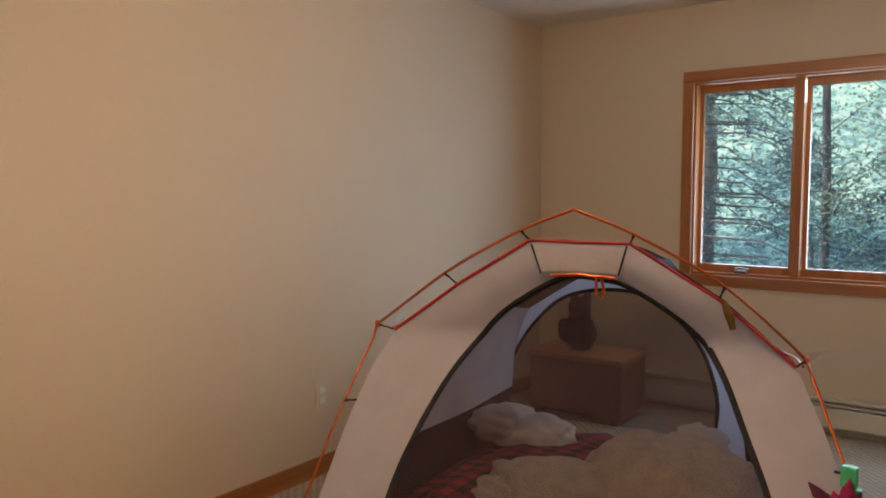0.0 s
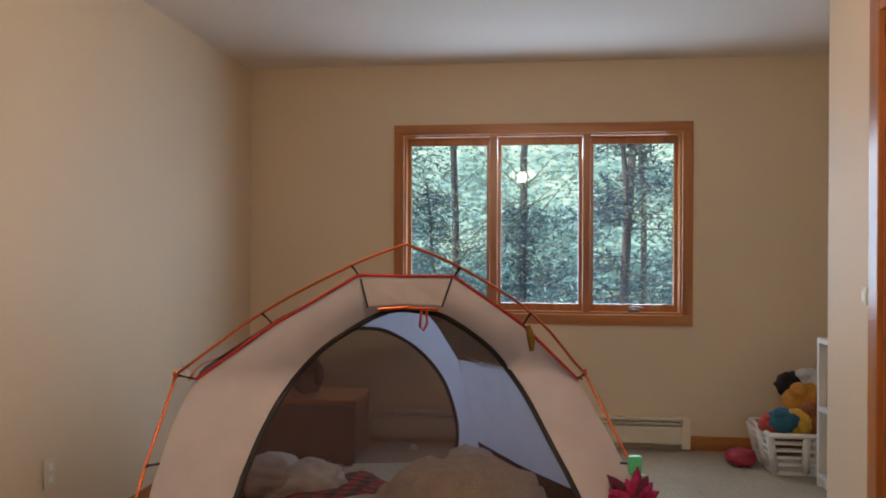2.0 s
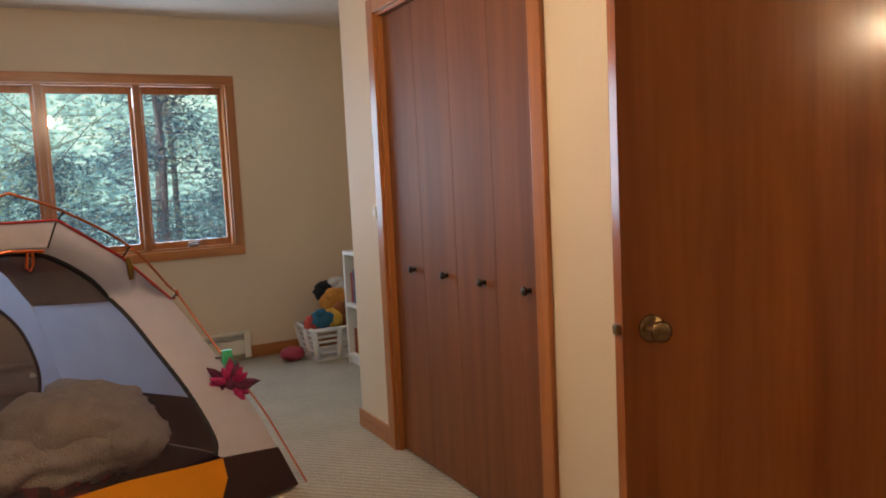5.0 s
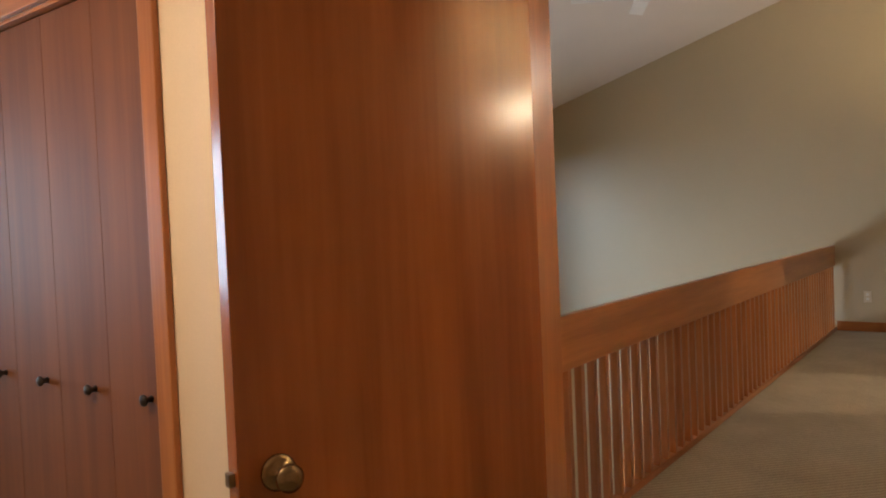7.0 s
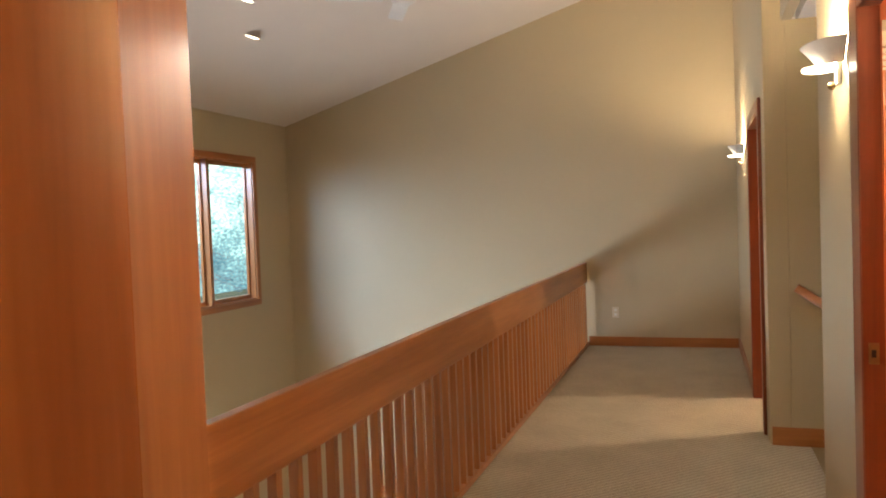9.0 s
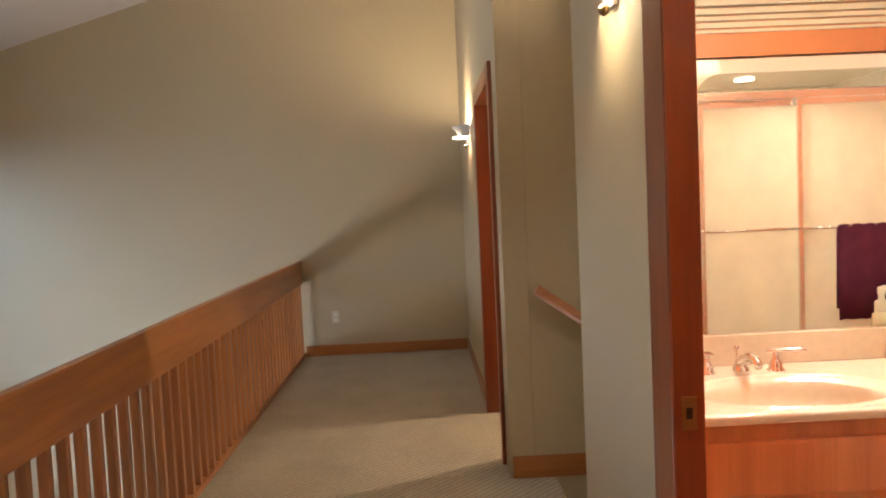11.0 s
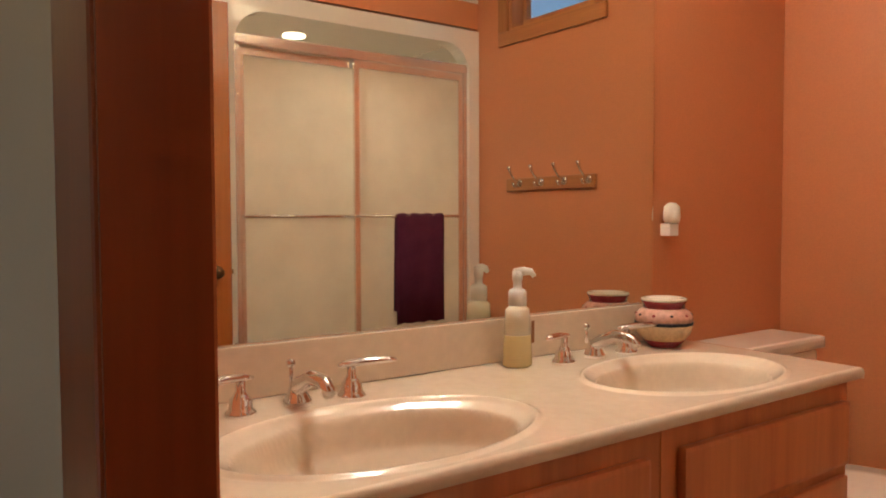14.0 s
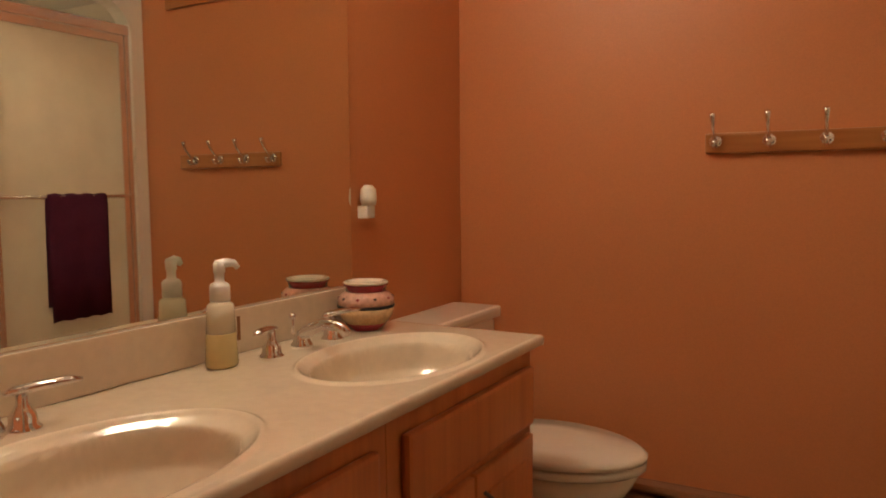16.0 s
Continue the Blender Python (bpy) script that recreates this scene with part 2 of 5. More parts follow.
# ---- mesh helpers ----


def box(bm, x0, x1, y0, y1, z0, z1, bevel=0.0):
    v = [bm.verts.new(p) for p in ((x0, y0, z0), (x1, y0, z0), (x1, y1, z0), (x0, y1, z0), (x0, y0, z1), (x1, y0, z1), (x1, y1, z1), (x0, y1, z1))]
    f = [bm.faces.new([v[i] for i in q]) for q in ((3, 2, 1, 0), (4, 5, 6, 7), (0, 1, 5, 4), (1, 2, 6, 5), (2, 3, 7, 6), (3, 0, 4, 7))]
    if bevel:
        e = list({x for q in f for x in q.edges})
        bmesh.ops.bevel(bm, geom=e, offset=bevel, segments=2, affect="EDGES", profile=0.6)
    return bm


def tube(bm, pts, r, seg=8, caps=True):
    """A round bar along points; r is one radius or one for each point."""
    pts = [Vector(p) for p in pts]
    rs = r if isinstance(r, (list, tuple)) else [r] * len(pts)
    rings = []
    for i, p in enumerate(pts):
        d = (pts[min(i + 1, len(pts) - 1)] - pts[max(i - 1, 0)]).normalized()
        a = d.orthogonal().normalized() if i == 0 else (side - d * side.dot(d)).normalized()
        side = a
        c = d.cross(a)
        rings.append([bm.verts.new(p + (a * math.cos(k * math.tau / seg) + c * math.sin(k * math.tau / seg)) * rs[i]) for k in range(seg)])
    for u, w in zip(rings, rings[1:]):
        for k in range(seg):
            bm.faces.new((u[k], u[(k + 1) % seg], w[(k + 1) % seg], w[k]))
    if caps:
        bm.faces.new(rings[0][::-1])
        bm.faces.new(rings[-1])
    return bm


def lathe(bm, prof, m=None, seg=24, sx=1.0, sy=1.0):
    """A turned body from (radius, height) pairs about z, then moved by m."""
    m = m or Matrix()
    rings = [[bm.verts.new(m @ Vector((r * sx * math.cos(k * math.tau / seg), r * sy * math.sin(k * math.tau / seg), z))) for k in range(seg)] for r, z in prof]
    for u, w in zip(rings, rings[1:]):
        for k in range(seg):
            bm.faces.new((u[k], u[(k + 1) % seg], w[(k + 1) % seg], w[k]))
    if prof[0][0] > 1e-4:
        bm.faces.new(rings[0][::-1])
    if prof[-1][0] > 1e-4:
        bm.faces.new(rings[-1])
    return bm


def sheet(bm, rows):
    """A surface through rows of points."""
    g = [[bm.verts.new(p) for p in row] for row in rows]
    for a, b in zip(g, g[1:]):
        for k in range(len(a) - 1):
            bm.faces.new((a[k], a[k + 1], b[k + 1], b[k]))
    return bm


def lump(bm, c, r, rough=0.15, seed=0.0, sub=3, freq=2.5):
    """An uneven soft body about c with radii r."""
    made = bmesh.ops.create_icosphere(bm, subdivisions=sub, radius=1.0)["verts"]
    for v in made:
        n = noise.noise(v.co * freq + Vector((seed, seed * 1.7, seed * 0.3))) + 0.5 * noise.noise(v.co * freq * 2.3 + Vector((seed, 3, 1)))
        p = v.co * (1 + rough * n)
        v.co = Vector((c[0] + p.x * r[0], c[1] + p.y * r[1], c[2] + p.z * r[2]))
    return bm


def finish(ob, bm, material, smooth=False):
    bmesh.ops.recalc_face_normals(bm, faces=bm.faces)
    bm.to_mesh(ob.data)
    bm.free()
    if material:
        ob.data.materials.append(material)
    if smooth:
        ob.data.shade_smooth()
    return ob


def thing(name, at, label, category, group="", kind=""):
    """The Empty at a thing's base."""
    ob = new(name)
    ob.empty_display_size = 0.05
    ob.matrix_world = at if isinstance(at, Matrix) else pose(*at)
    bpy.context.view_layer.update()
    return tagged(ob, label, category, group, kind)


def part(name, bm, material, parent, label="", smooth=False, local=False):
    """A bmesh as one mesh under a thing or part; its points are in the world unless local."""
    ob = finish(new(name, bpy.data.meshes.new(name)), bm, material, smooth)
    ob.parent = parent
    if not local:
        bpy.context.view_layer.update()
        ob.matrix_parent_inverse = parent.matrix_world.inverted()
    return tagged(ob, label)


def solid(name, bm, material, label, category, kind="", group="", smooth=False):
    return tagged(finish(new(name, bpy.data.meshes.new(name)), bm, material, smooth), label, category, group, kind)


def B(*args, **kw):
    return box(bmesh.new(), *args, **kw)


def pierced(axis, d0, d1, a0, a1, z0, z1, holes):
    """A wall d0..d1 thick, a0..a1 long, as one closed skin with openings through it."""
    us = sorted({a0, a1} | {min(max(q, a0), a1) for h in holes for q in h[:2]})
    zs = sorted({z0, z1} | {min(max(q, z0), z1) for h in holes for q in h[2:]})

    def filled(i, k):
        if not (0 <= i < len(us) - 1 and 0 <= k < len(zs) - 1):
            return False
        cu, cz = (us[i] + us[i + 1]) / 2, (zs[k] + zs[k + 1]) / 2
        return not any(h[0] < cu < h[1] and h[2] < cz < h[3] for h in holes)

    bm, made = bmesh.new(), {}

    def vert(d, u, z):
        key = (d, u, z)
        if key not in made:
            made[key] = bm.verts.new((d, u, z) if axis == "x" else (u, d, z))
        return made[key]

    for i in range(len(us) - 1):
        for k in range(len(zs) - 1):
            if not filled(i, k):
                continue
            u, w, lo, hi = us[i], us[i + 1], zs[k], zs[k + 1]
            for d in (d0, d1):
                bm.faces.new([vert(d, *q) for q in ((u, lo), (w, lo), (w, hi), (u, hi))])
            for off, a, b in (((-1, 0), (u, lo), (u, hi)), ((1, 0), (w, lo), (w, hi)), ((0, -1), (u, lo), (w, lo)), ((0, 1), (u, hi), (w, hi))):
                if not filled(i + off[0], k + off[1]):
                    bm.faces.new((vert(d0, *a), vert(d0, *b), vert(d1, *b), vert(d1, *a)))
    return bm


def wall_x(name, x0, x1, y0, y1, z0, z1, material, label, holes=()):
    """A wall across x with openings (y0, y1, z0, z1) through it."""
    return solid(name, pierced("x", x0, x1, y0, y1, z0, z1, holes), material, label, "wall", "structure")


def wall_y(name, x0, x1, y0, y1, z0, z1, material, label, holes=()):
    """A wall across y with openings (x0, x1, z0, z1) through it."""
    return solid(name, pierced("y", y0, y1, x0, x1, z0, z1, holes), material, label, "wall", "structure")


# ---- structure: bedroom ----
LX, YW, HC = -0.545, 6.599, 2.42
solid("floor", B(LX - 0.1, 2.635, -0.5, YW, -0.2, 0.0), CARPET, "beige ribbed carpet of the bedroom floor", "floor", "structure")
solid("floor_alcove", B(2.637, 3.15, 4.0, YW, -0.2, 0.0), CARPET, "beige ribbed carpet beside the closet", "floor", "structure")
solid("ceiling", B(LX - 0.1, 3.25, -0.5, YW + 0.14, HC, HC + 0.1), CEIL, "white painted flat bedroom ceiling", "ceiling", "structure")
wall_x("wall_west", LX - 0.12, LX, -0.5, YW + 0.14, 0, HC, CREAM, "plain cream painted bedroom wall")
wall_y("wall_north", LX, 3.25, YW, YW + 0.14, 0, HC, CREAM, "cream painted wall round the wide window", [(0.485, 2.225, 0.83, 1.965)])
wall_x("wall_alcove", 3.15, 3.25, 2.9, YW, 0, HC, CREAM, "cream painted wall behind the bookshelf")
wall_y("wall_south", LX, 2.67, -0.62, -0.5, 0, HC, CREAM, "cream painted wall behind the camera")
wall_x("wall_closet", 2.362, 2.45, 2.757, 4.68, 0, HC, CREAM, "cream painted closet front wall", [(3.10, 4.25, -0.01, 1.975)])
wall_y("wall_closet_end", 2.452, 3.148, 4.59, 4.68, 0, HC, CREAM, "cream painted end wall of the closet")
wall_y("wall_closet_side", 2.452, 2.528, 2.757, 2.84, 0, HC, CREAM, "cream painted closet side beside the open door")
wall_x("wall_east", 2.53, 2.635, -0.5, 2.90, 0, 4.1, CREAM, "painted wall between bedroom and gallery", [(1.36, 2.132, -0.01, 2.03)])

# ---- structure: gallery, living room below ----
XE, YV, RY = 10.138, 6.438, 2.785


def roof(y):
    return 2.663 + 0.29 * (YV - y)


solid("gallery_floor", B(2.637, XE, 1.0, 2.80, -0.28, -0.001), CARPET, "beige ribbed carpet of the gallery walkway", "floor", "structure")
solid("lower_floor", B(2.7, XE, 1.2, YV, -2.9, -2.75), CARPET, "beige carpet of the living room below", "floor", "structure")
wall_x("wall_gallery_end", XE, XE + 0.12, 0.6, YV + 0.12, -2.75, 4.4, OLIVE, "tan painted tall gable wall")
wall_y("wall_void_north", 3.27, XE, YV, YV + 0.12, -2.75, 2.70, OLIVE, "tan painted outer wall with a tall window", [(5.85, 7.65, -2.1, -0.5), (7.72, 9.36, 0.60, 2.17)])
wall_x("wall_void_west", 3.27, 3.38, 2.80, YV, -2.75, 4.1, OLIVE, "tan painted wall of the living room")
wall_y("wall_void_jog", 2.69, 3.268, 2.80, 2.90, -2.75, 4.1, OLIVE, "tan painted short wall beside the gallery")
wall_y("wall_gallery_near", 2.64, 5.52, 1.06, 1.10, 0.0, 4.4, OLIVE, "tan painted gallery wall beside the bathroom door", [(3.785, 4.585, -0.01, 2.03)])
wall_y("wall_gallery_far", 6.75, XE, 1.10, 1.22, 0.0, 4.4, OLIVE, "tan painted gallery wall with a door", [(7.02, 7.95, -0.01, 2.02)])
wall_y("wall_gallery_over_stairs", 5.522, 6.748, 1.06, 1.12, 2.5, 4.4, OLIVE, "tan painted wall above the stair opening")
wall_x("wall_stair_far", 6.75, 6.86, -1.9, 1.098, -2.75, 2.5, OLIVE, "tan painted stairwell wall with a handrail")
wall_x("wall_stair_near", 5.58, 5.68, -1.9, 1.028, -2.75, 2.5, OLIVE, "tan painted stairwell side wall")
wall_y("wall_stair_back", 5.682, 6.748, -2.0, -1.9, -2.75, 2.5, OLIVE, "tan painted wall at the foot of the stairs")
solid("stair_ceiling", B(5.58, 6.86, -2.0, 1.028, 2.5, 2.6), CEIL, "white ceiling over the stairs", "ceiling", "structure")
wall_y("wall_far_room", 6.87, 9.4, -2.1, -2.0, 0, 2.44, CREAM, "cream wall of the lit room past the far door")
wall_x("wall_far_room_side", 9.3, 9.4, -2.0, 1.098, 0, 2.44, CREAM, "cream side wall of the lit far room")
solid("far_room_floor", B(6.862, 9.3, -2.0, 1.0, -0.2, -0.001), CARPET, "beige ribbed carpet of the far room", "floor", "structure")
solid("far_room_ceiling", B(6.862, 9.4, -2.1, 1.098, 2.44, 2.54), CEIL, "white ceiling of the far room", "ceiling", "structure")
bm = bmesh.new()
v = [bm.verts.new(p) for p in ((2.57, YV + 0.2, roof(YV + 0.2)), (XE + 0.1, YV + 0.2, roof(YV + 0.2)), (XE + 0.1, 0.6, roof(0.6)), (2.57, 0.6, roof(0.6)))]
w = [bm.verts.new(p.co + Vector((0, 0, 0.15))) for p in v]
bm.faces.new(v)
bm.faces.new(w[::-1])
for k in range(4):
    bm.faces.new((v[k], v[(k + 1) % 4], w[(k + 1) % 4], w[k]))
solid("ceiling_vault", bm, CEIL, "white sloping ceiling over gallery and living room", "ceiling", "structure")

# stairs going down from the gallery
for k in range(9):
    solid("stair_step", B(5.69, 6.74, 0.99 - 0.27 * (k + 1), 0.99 - 0.27 * k, -0.19 * (k + 1) - 0.6, -0.19 * (k + 1), 0.01), CARPET, "beige carpeted stair tread going down", "step", "structure", "stair steps")

# ---- structure: bathroom ----
XM, YF, SH = 5.478, -1.128, 3.85
solid("bath_floor", B(2.95, XM, YF, 1.056, -0.2, 0.0), VINYL, "tan vinyl bathroom floor", "floor", "structure")
solid("bath_ceiling", B(2.95, XM + 0.1, YF - 0.12, 1.056, 2.44, 2.54), CEIL, "white painted bathroom ceiling", "ceiling", "structure")
wall_x("wall_bath_east", XM, XM + 0.095, YF - 0.12, 1.058, 0, 2.44, ORANGE, "burnt orange painted wall behind mirror and toilet")
wall_y("wall_bath_south", 2.95, XM, YF - 0.12, YF, 0, 2.44, ORANGE, "burnt orange wall with a small high window", [(4.095, 4.645, 2.03, 2.40)])
wall_x("wall_bath_west", SH - 0.05, SH, 0.34, 1.056, 0, 2.44, ORANGE, "burnt orange wall beside the shower")
wall_x("wall_bath_over_shower", SH - 0.05, SH, YF, 0.338, 2.09, 2.44, ORANGE, "burnt orange wall above the shower")
wall_x("wall_shower_back", 2.85, 2.95, YF - 0.1, 1.0, 0, 2.44, ORANGE, "hidden wall behind the shower")
wall_y("wall_bath_inner", 4.59, XM, 1.048, 1.057, 0, 2.44, ORANGE, "orange paint on the inside of the door wall")

# ---- windows ----


def window_y(name, x0, x1, z0, z1, y, out, mullions, label, wv, wx, sash=0.045, case=0.065):
    """A cased window in a wall across y: opening x0..x1, z0..z1; y is the room face, out (+1 or -1) the way outdoors."""
    t = thing(name, (x0, y, z0), label, "window", kind="structure")
    p = y - out * 0.018
    lo, hi = min(p, y - out * 0.001), max(p, y - out * 0.001)
    part("casing_top", B(x0 - case, x1 + case, lo, hi, z1, z1 + case, bevel=0.004), wx, t)
    part("casing_bottom", B(x0 - case, x1 + case, lo, hi, z0 - case, z0, bevel=0.004), wx, t)
    part("casing_side", B(x0 - case, x0, lo, hi, z0 + 0.001, z1 - 0.001, bevel=0.004), wv, t)
    part("casing_side", B(x1, x1 + case, lo, hi, z0 + 0.001, z1 - 0.001, bevel=0.004), wv, t)
    a, b = sorted((y + out * 0.002, y + out * 0.12))
    part("reveal", box(box(B(x0, x0 + 0.012, a, b, z0, z1), x1 - 0.012, x1, a, b, z0, z1), x0 + 0.012, x1 - 0.012, a, b, z1 - 0.012, z1), wv, t)
    part("sill", B(x0 + 0.012, x1 - 0.012, a, b, z0, z0 + 0.014), wx, t)
    edges = [x0 + 0.012] + list(mullions) + [x1 - 0.012]
    for mx in mullions:
        c, d = sorted((y + out * 0.004, y + out * 0.11))
        part("mullion", B(mx - 0.024, mx + 0.024, c, d, z0 + 0.014, z1 - 0.012, bevel=0.003), wv, t)
    c, d = sorted((y + out * 0.075, y + out * 0.105))
    for k in range(len(edges) - 1):
        l = edges[k] + (0.024 if k else 0.0)
        r = edges[k + 1] - (0.024 if k < len(edges) - 2 else 0.0)
        s = sash
        bm = B(l, l + s * 0.5, c, d, z0 + 0.014, z1 - 0.012)
        box(bm, r - s * 0.5, r, c, d, z0 + 0.014, z1 - 0.012)
        box(bm, l + s * 0.5, r - s * 0.5, c, d, z0 + 0.014, z0 + 0.014 + s)
        box(bm, l + s * 0.5, r - s * 0.5, c, d, z1 - 0.012 - s, z1 - 0.012)
        f = part("sash", bm, wv, t)
        g = B(l + s * 0.5, r - s * 0.5, (c + d) / 2 - 0.002, (c + d) / 2 + 0.002, z0 + 0.014 + s, z1 - 0.012 - s)
        part("pane", g, GLASS, f, "clear glass pane").visible_shadow = False
        if k != 1 and len(edges) == 4:
            cx = (l + r) / 2
            hb = B(cx - 0.035, cx + 0.035, y + 0.02, y + 0.06, z0 + 0.014, z0 + 0.034, bevel=0.005)
            tube(hb, [(cx - 0.03, y + 0.03, z0 + 0.04), (cx + 0.01, y + 0.015, z0 + 0.048), (cx + 0.05, y + 0.01, z0 + 0.04)], 0.006)
            part("crank_handle", hb, STEEL, t, "dark metal crank handle")
    return t


window_y("window_1", 0.485, 2.225, 0.83, 1.965, YW, 1, (1.06, 1.645), "wide three-pane oak casement window over the heater", WOODV, WOODX)
window_y("window_2", 7.72, 9.36, 0.60, 2.17, YV, 1, (8.55,), "tall two-pane oak window in the living room", WOODV, WOODX)
# Unseen window, added as an opening for the lower fill lamp.
window_y("window_4", 5.85, 7.65, -2.1, -0.5, YV, 1, (6.75,), "unseen lower living room window added for the fill light", WOODV, WOODX)
window_y("window_3", 4.095, 4.645, 2.03, 2.40, YF, -1, (), "small high oak-framed bathroom window", WOODV, WOODX)

# ---- trim ----


def board(name, bm, material, label, category="trim"):
    return solid(name, bm, material, label, category, "structure")


board("baseboard_west", B(LX + 0.001, LX + 0.014, -0.49, YW - 0.002, 0, 0.088, bevel=0.003), WOODY, "dark oak baseboard along the cream wall", "baseboard")
board("baseboard_north", B(2.275, 3.14, YW - 0.014, YW - 0.001, 0, 0.088, bevel=0.003), WOODX, "dark oak baseboard under the window wall", "baseboard")
board("baseboard_closet", B(2.348, 2.361, 4.318, 4.694, 0, 0.09, bevel=0.003), WOODY, "oak baseboard at the closet corner", "baseboard")
board("baseboard_closet_near", B(2.348, 2.361, 2.757, 3.032, 0, 0.09, bevel=0.003), WOODY, "oak baseboard beside the closet door", "baseboard")
board("baseboard_gallery_end", B(XE - 0.014, XE - 0.001, 1.235, 2.76, 0, 0.10, bevel=0.003), WOODY, "oak baseboard at the end of the gallery", "baseboard")
board("baseboard_gallery_far", B(8.03, XE - 0.016, 1.221, 1.234, 0, 0.10, bevel=0.003), WOODX, "oak baseboard along the far gallery wall", "baseboard")
board("baseboard_stair", B(6.736, 6.749, 0.80, 1.21, 0, 0.11, bevel=0.003), WOODY, "oak baseboard at the stair corner", "baseboard")


def casing_x(name, face, way, y0, y1, z1, wv, wy, label, case=0.065):
    """Door casing on a wall across x."""
    a, b = sorted((face + way * 0.001, face + way * 0.02))
    t = thing(name, (face, y0, 0), label, "trim", kind="structure")
    part("casing_side", B(a, b, y0 - case, y0, 0, z1 + case, bevel=0.004), wv, t)
    part("casing_side", B(a, b, y1, y1 + case, 0, z1 + case, bevel=0.004), wv, t)
    part("casing_top", B(a, b, y0 + 0.001, y1 - 0.001, z1, z1 + case, bevel=0.004), wy, t)
    return t


def casing_y(name, face, way, x0, x1, z1, wv, wx, label, case=0.09):
    a, b = sorted((face + way * 0.001, face + way * 0.022))
    t = thing(name, (x0, face, 0), label, "trim", kind="structure")
    part("casing_side", B(x0 - case, x0, a, b, 0, z1 + case, bevel=0.005), wv, t)
    part("casing_side", B(x1, x1 + case, a, b, 0, z1 + case, bevel=0.005), wv, t)
    part("casing_top", B(x0 + 0.001, x1 - 0.001, a, b, z1, z1 + case, bevel=0.005), wx, t)
    return t


casing_x("trim_closet", 2.362, -1, 3.10, 4.25, 1.975, WOODV, WOODY, "oak casing round the closet doors")
casing_y("trim_bathroom", 1.10, 1, 3.80, 4.57, 2.01, TRIMR, TRIMR, "red-brown casing round the bathroom door", 0.13)
casing_y("trim_far_door", 1.22, 1, 7.02, 7.95, 2.02, TRIMR, TRIMR, "red-brown casing round the far gallery door", 0.075)
t = thing("door_frame_bedroom", (2.53, 2.13, 0), "oak jambs lining the bedroom doorway", "trim", kind="structure")
part("jamb", B(2.525, 2.642, 2.116, 2.131, 0, 2.012), WOODV, t)
part("jamb", B(2.525, 2.642, 1.361, 1.376, 0, 2.012), WOODV, t)
part("head", B(2.525, 2.642, 1.377, 2.115, 2.012, 2.029), WOODY, t)
part("casing_side", B(2.636, 2.655, 2.133, 2.198, 0, 2.09, bevel=0.004), WOODV, t)
part("casing_side", B(2.636, 2.655, 1.295, 1.359, 0, 2.09, bevel=0.004), WOODV, t)
t = thing("door_frame_bathroom", (4.57, 1.10, 0), "red-brown jambs lining the bathroom doorway", "trim", kind="structure")
part("jamb", B(4.566, 4.584, 1.058, 1.119, 0, 2.01), TRIMR, t)
part("jamb", B(3.786, 3.802, 1.058, 1.119, 0, 2.01), TRIMR, t)
part("head", B(3.803, 4.565, 1.058, 1.119, 2.01, 2.028), TRIMR, t)
sp = part("strike_plate", B(4.5635, 4.5658, 1.074, 1.104, 0.905, 0.972, bevel=0.0005), BRASS, t, "brass strike plate")
# Near-black block on the plate; the hole's shade is its colour.
part("latch_hole_shade", B(4.5625, 4.5633, 1.083, 1.096, 0.927, 0.95), DARK, sp)
t = thing("closet_lining", (2.40, 3.10, 0), "oak lining round the closet opening", "trim", kind="structure")
part("jamb", B(2.361, 2.449, 4.238, 4.2495, 0, 1.974), WOODV, t)
part("jamb", B(2.361, 2.449, 3.1005, 3.112, 0, 1.974), WOODV, t)
part("head", B(2.361, 2.449, 3.113, 4.237, 1.962, 1.974), WOODY, t)

# ---- closet doors ----
AGED = mat("aged_brass", (0.26, 0.17, 0.085), 0.25, metal=1.0, vary=0.2, scale=40)
KNOBD = mat("dark_bronze", (0.045, 0.035, 0.03), 0.4, metal=0.6, vary=0.1)
PW = (4.236 - 3.114) / 4
for k in range(4):
    y0 = 3.114 + PW * k
    t = thing("closet_door", (2.40, y0 + PW / 2, 0), "flat varnished wood folding closet door panel with a round knob", "door", "closet folding panels", "structure")
    part("panel", B(2.385, 2.418, y0 + 0.0008, y0 + PW - 0.0008, 0.012, 1.958, bevel=0.0012), CLOSETW, t)
    kb = lathe(bmesh.new(), [(0.004, 0), (0.010, 0.001), (0.007, 0.010), (0.008, 0.014), (0.016, 0.022), (0.016, 0.027), (0.009, 0.032), (0.0, 0.033)], pose(2.385, y0 + 0.078, 0.86, 0, -90, 0), 16)
    part("knob", kb, KNOBD, t, "dark round knob", True)

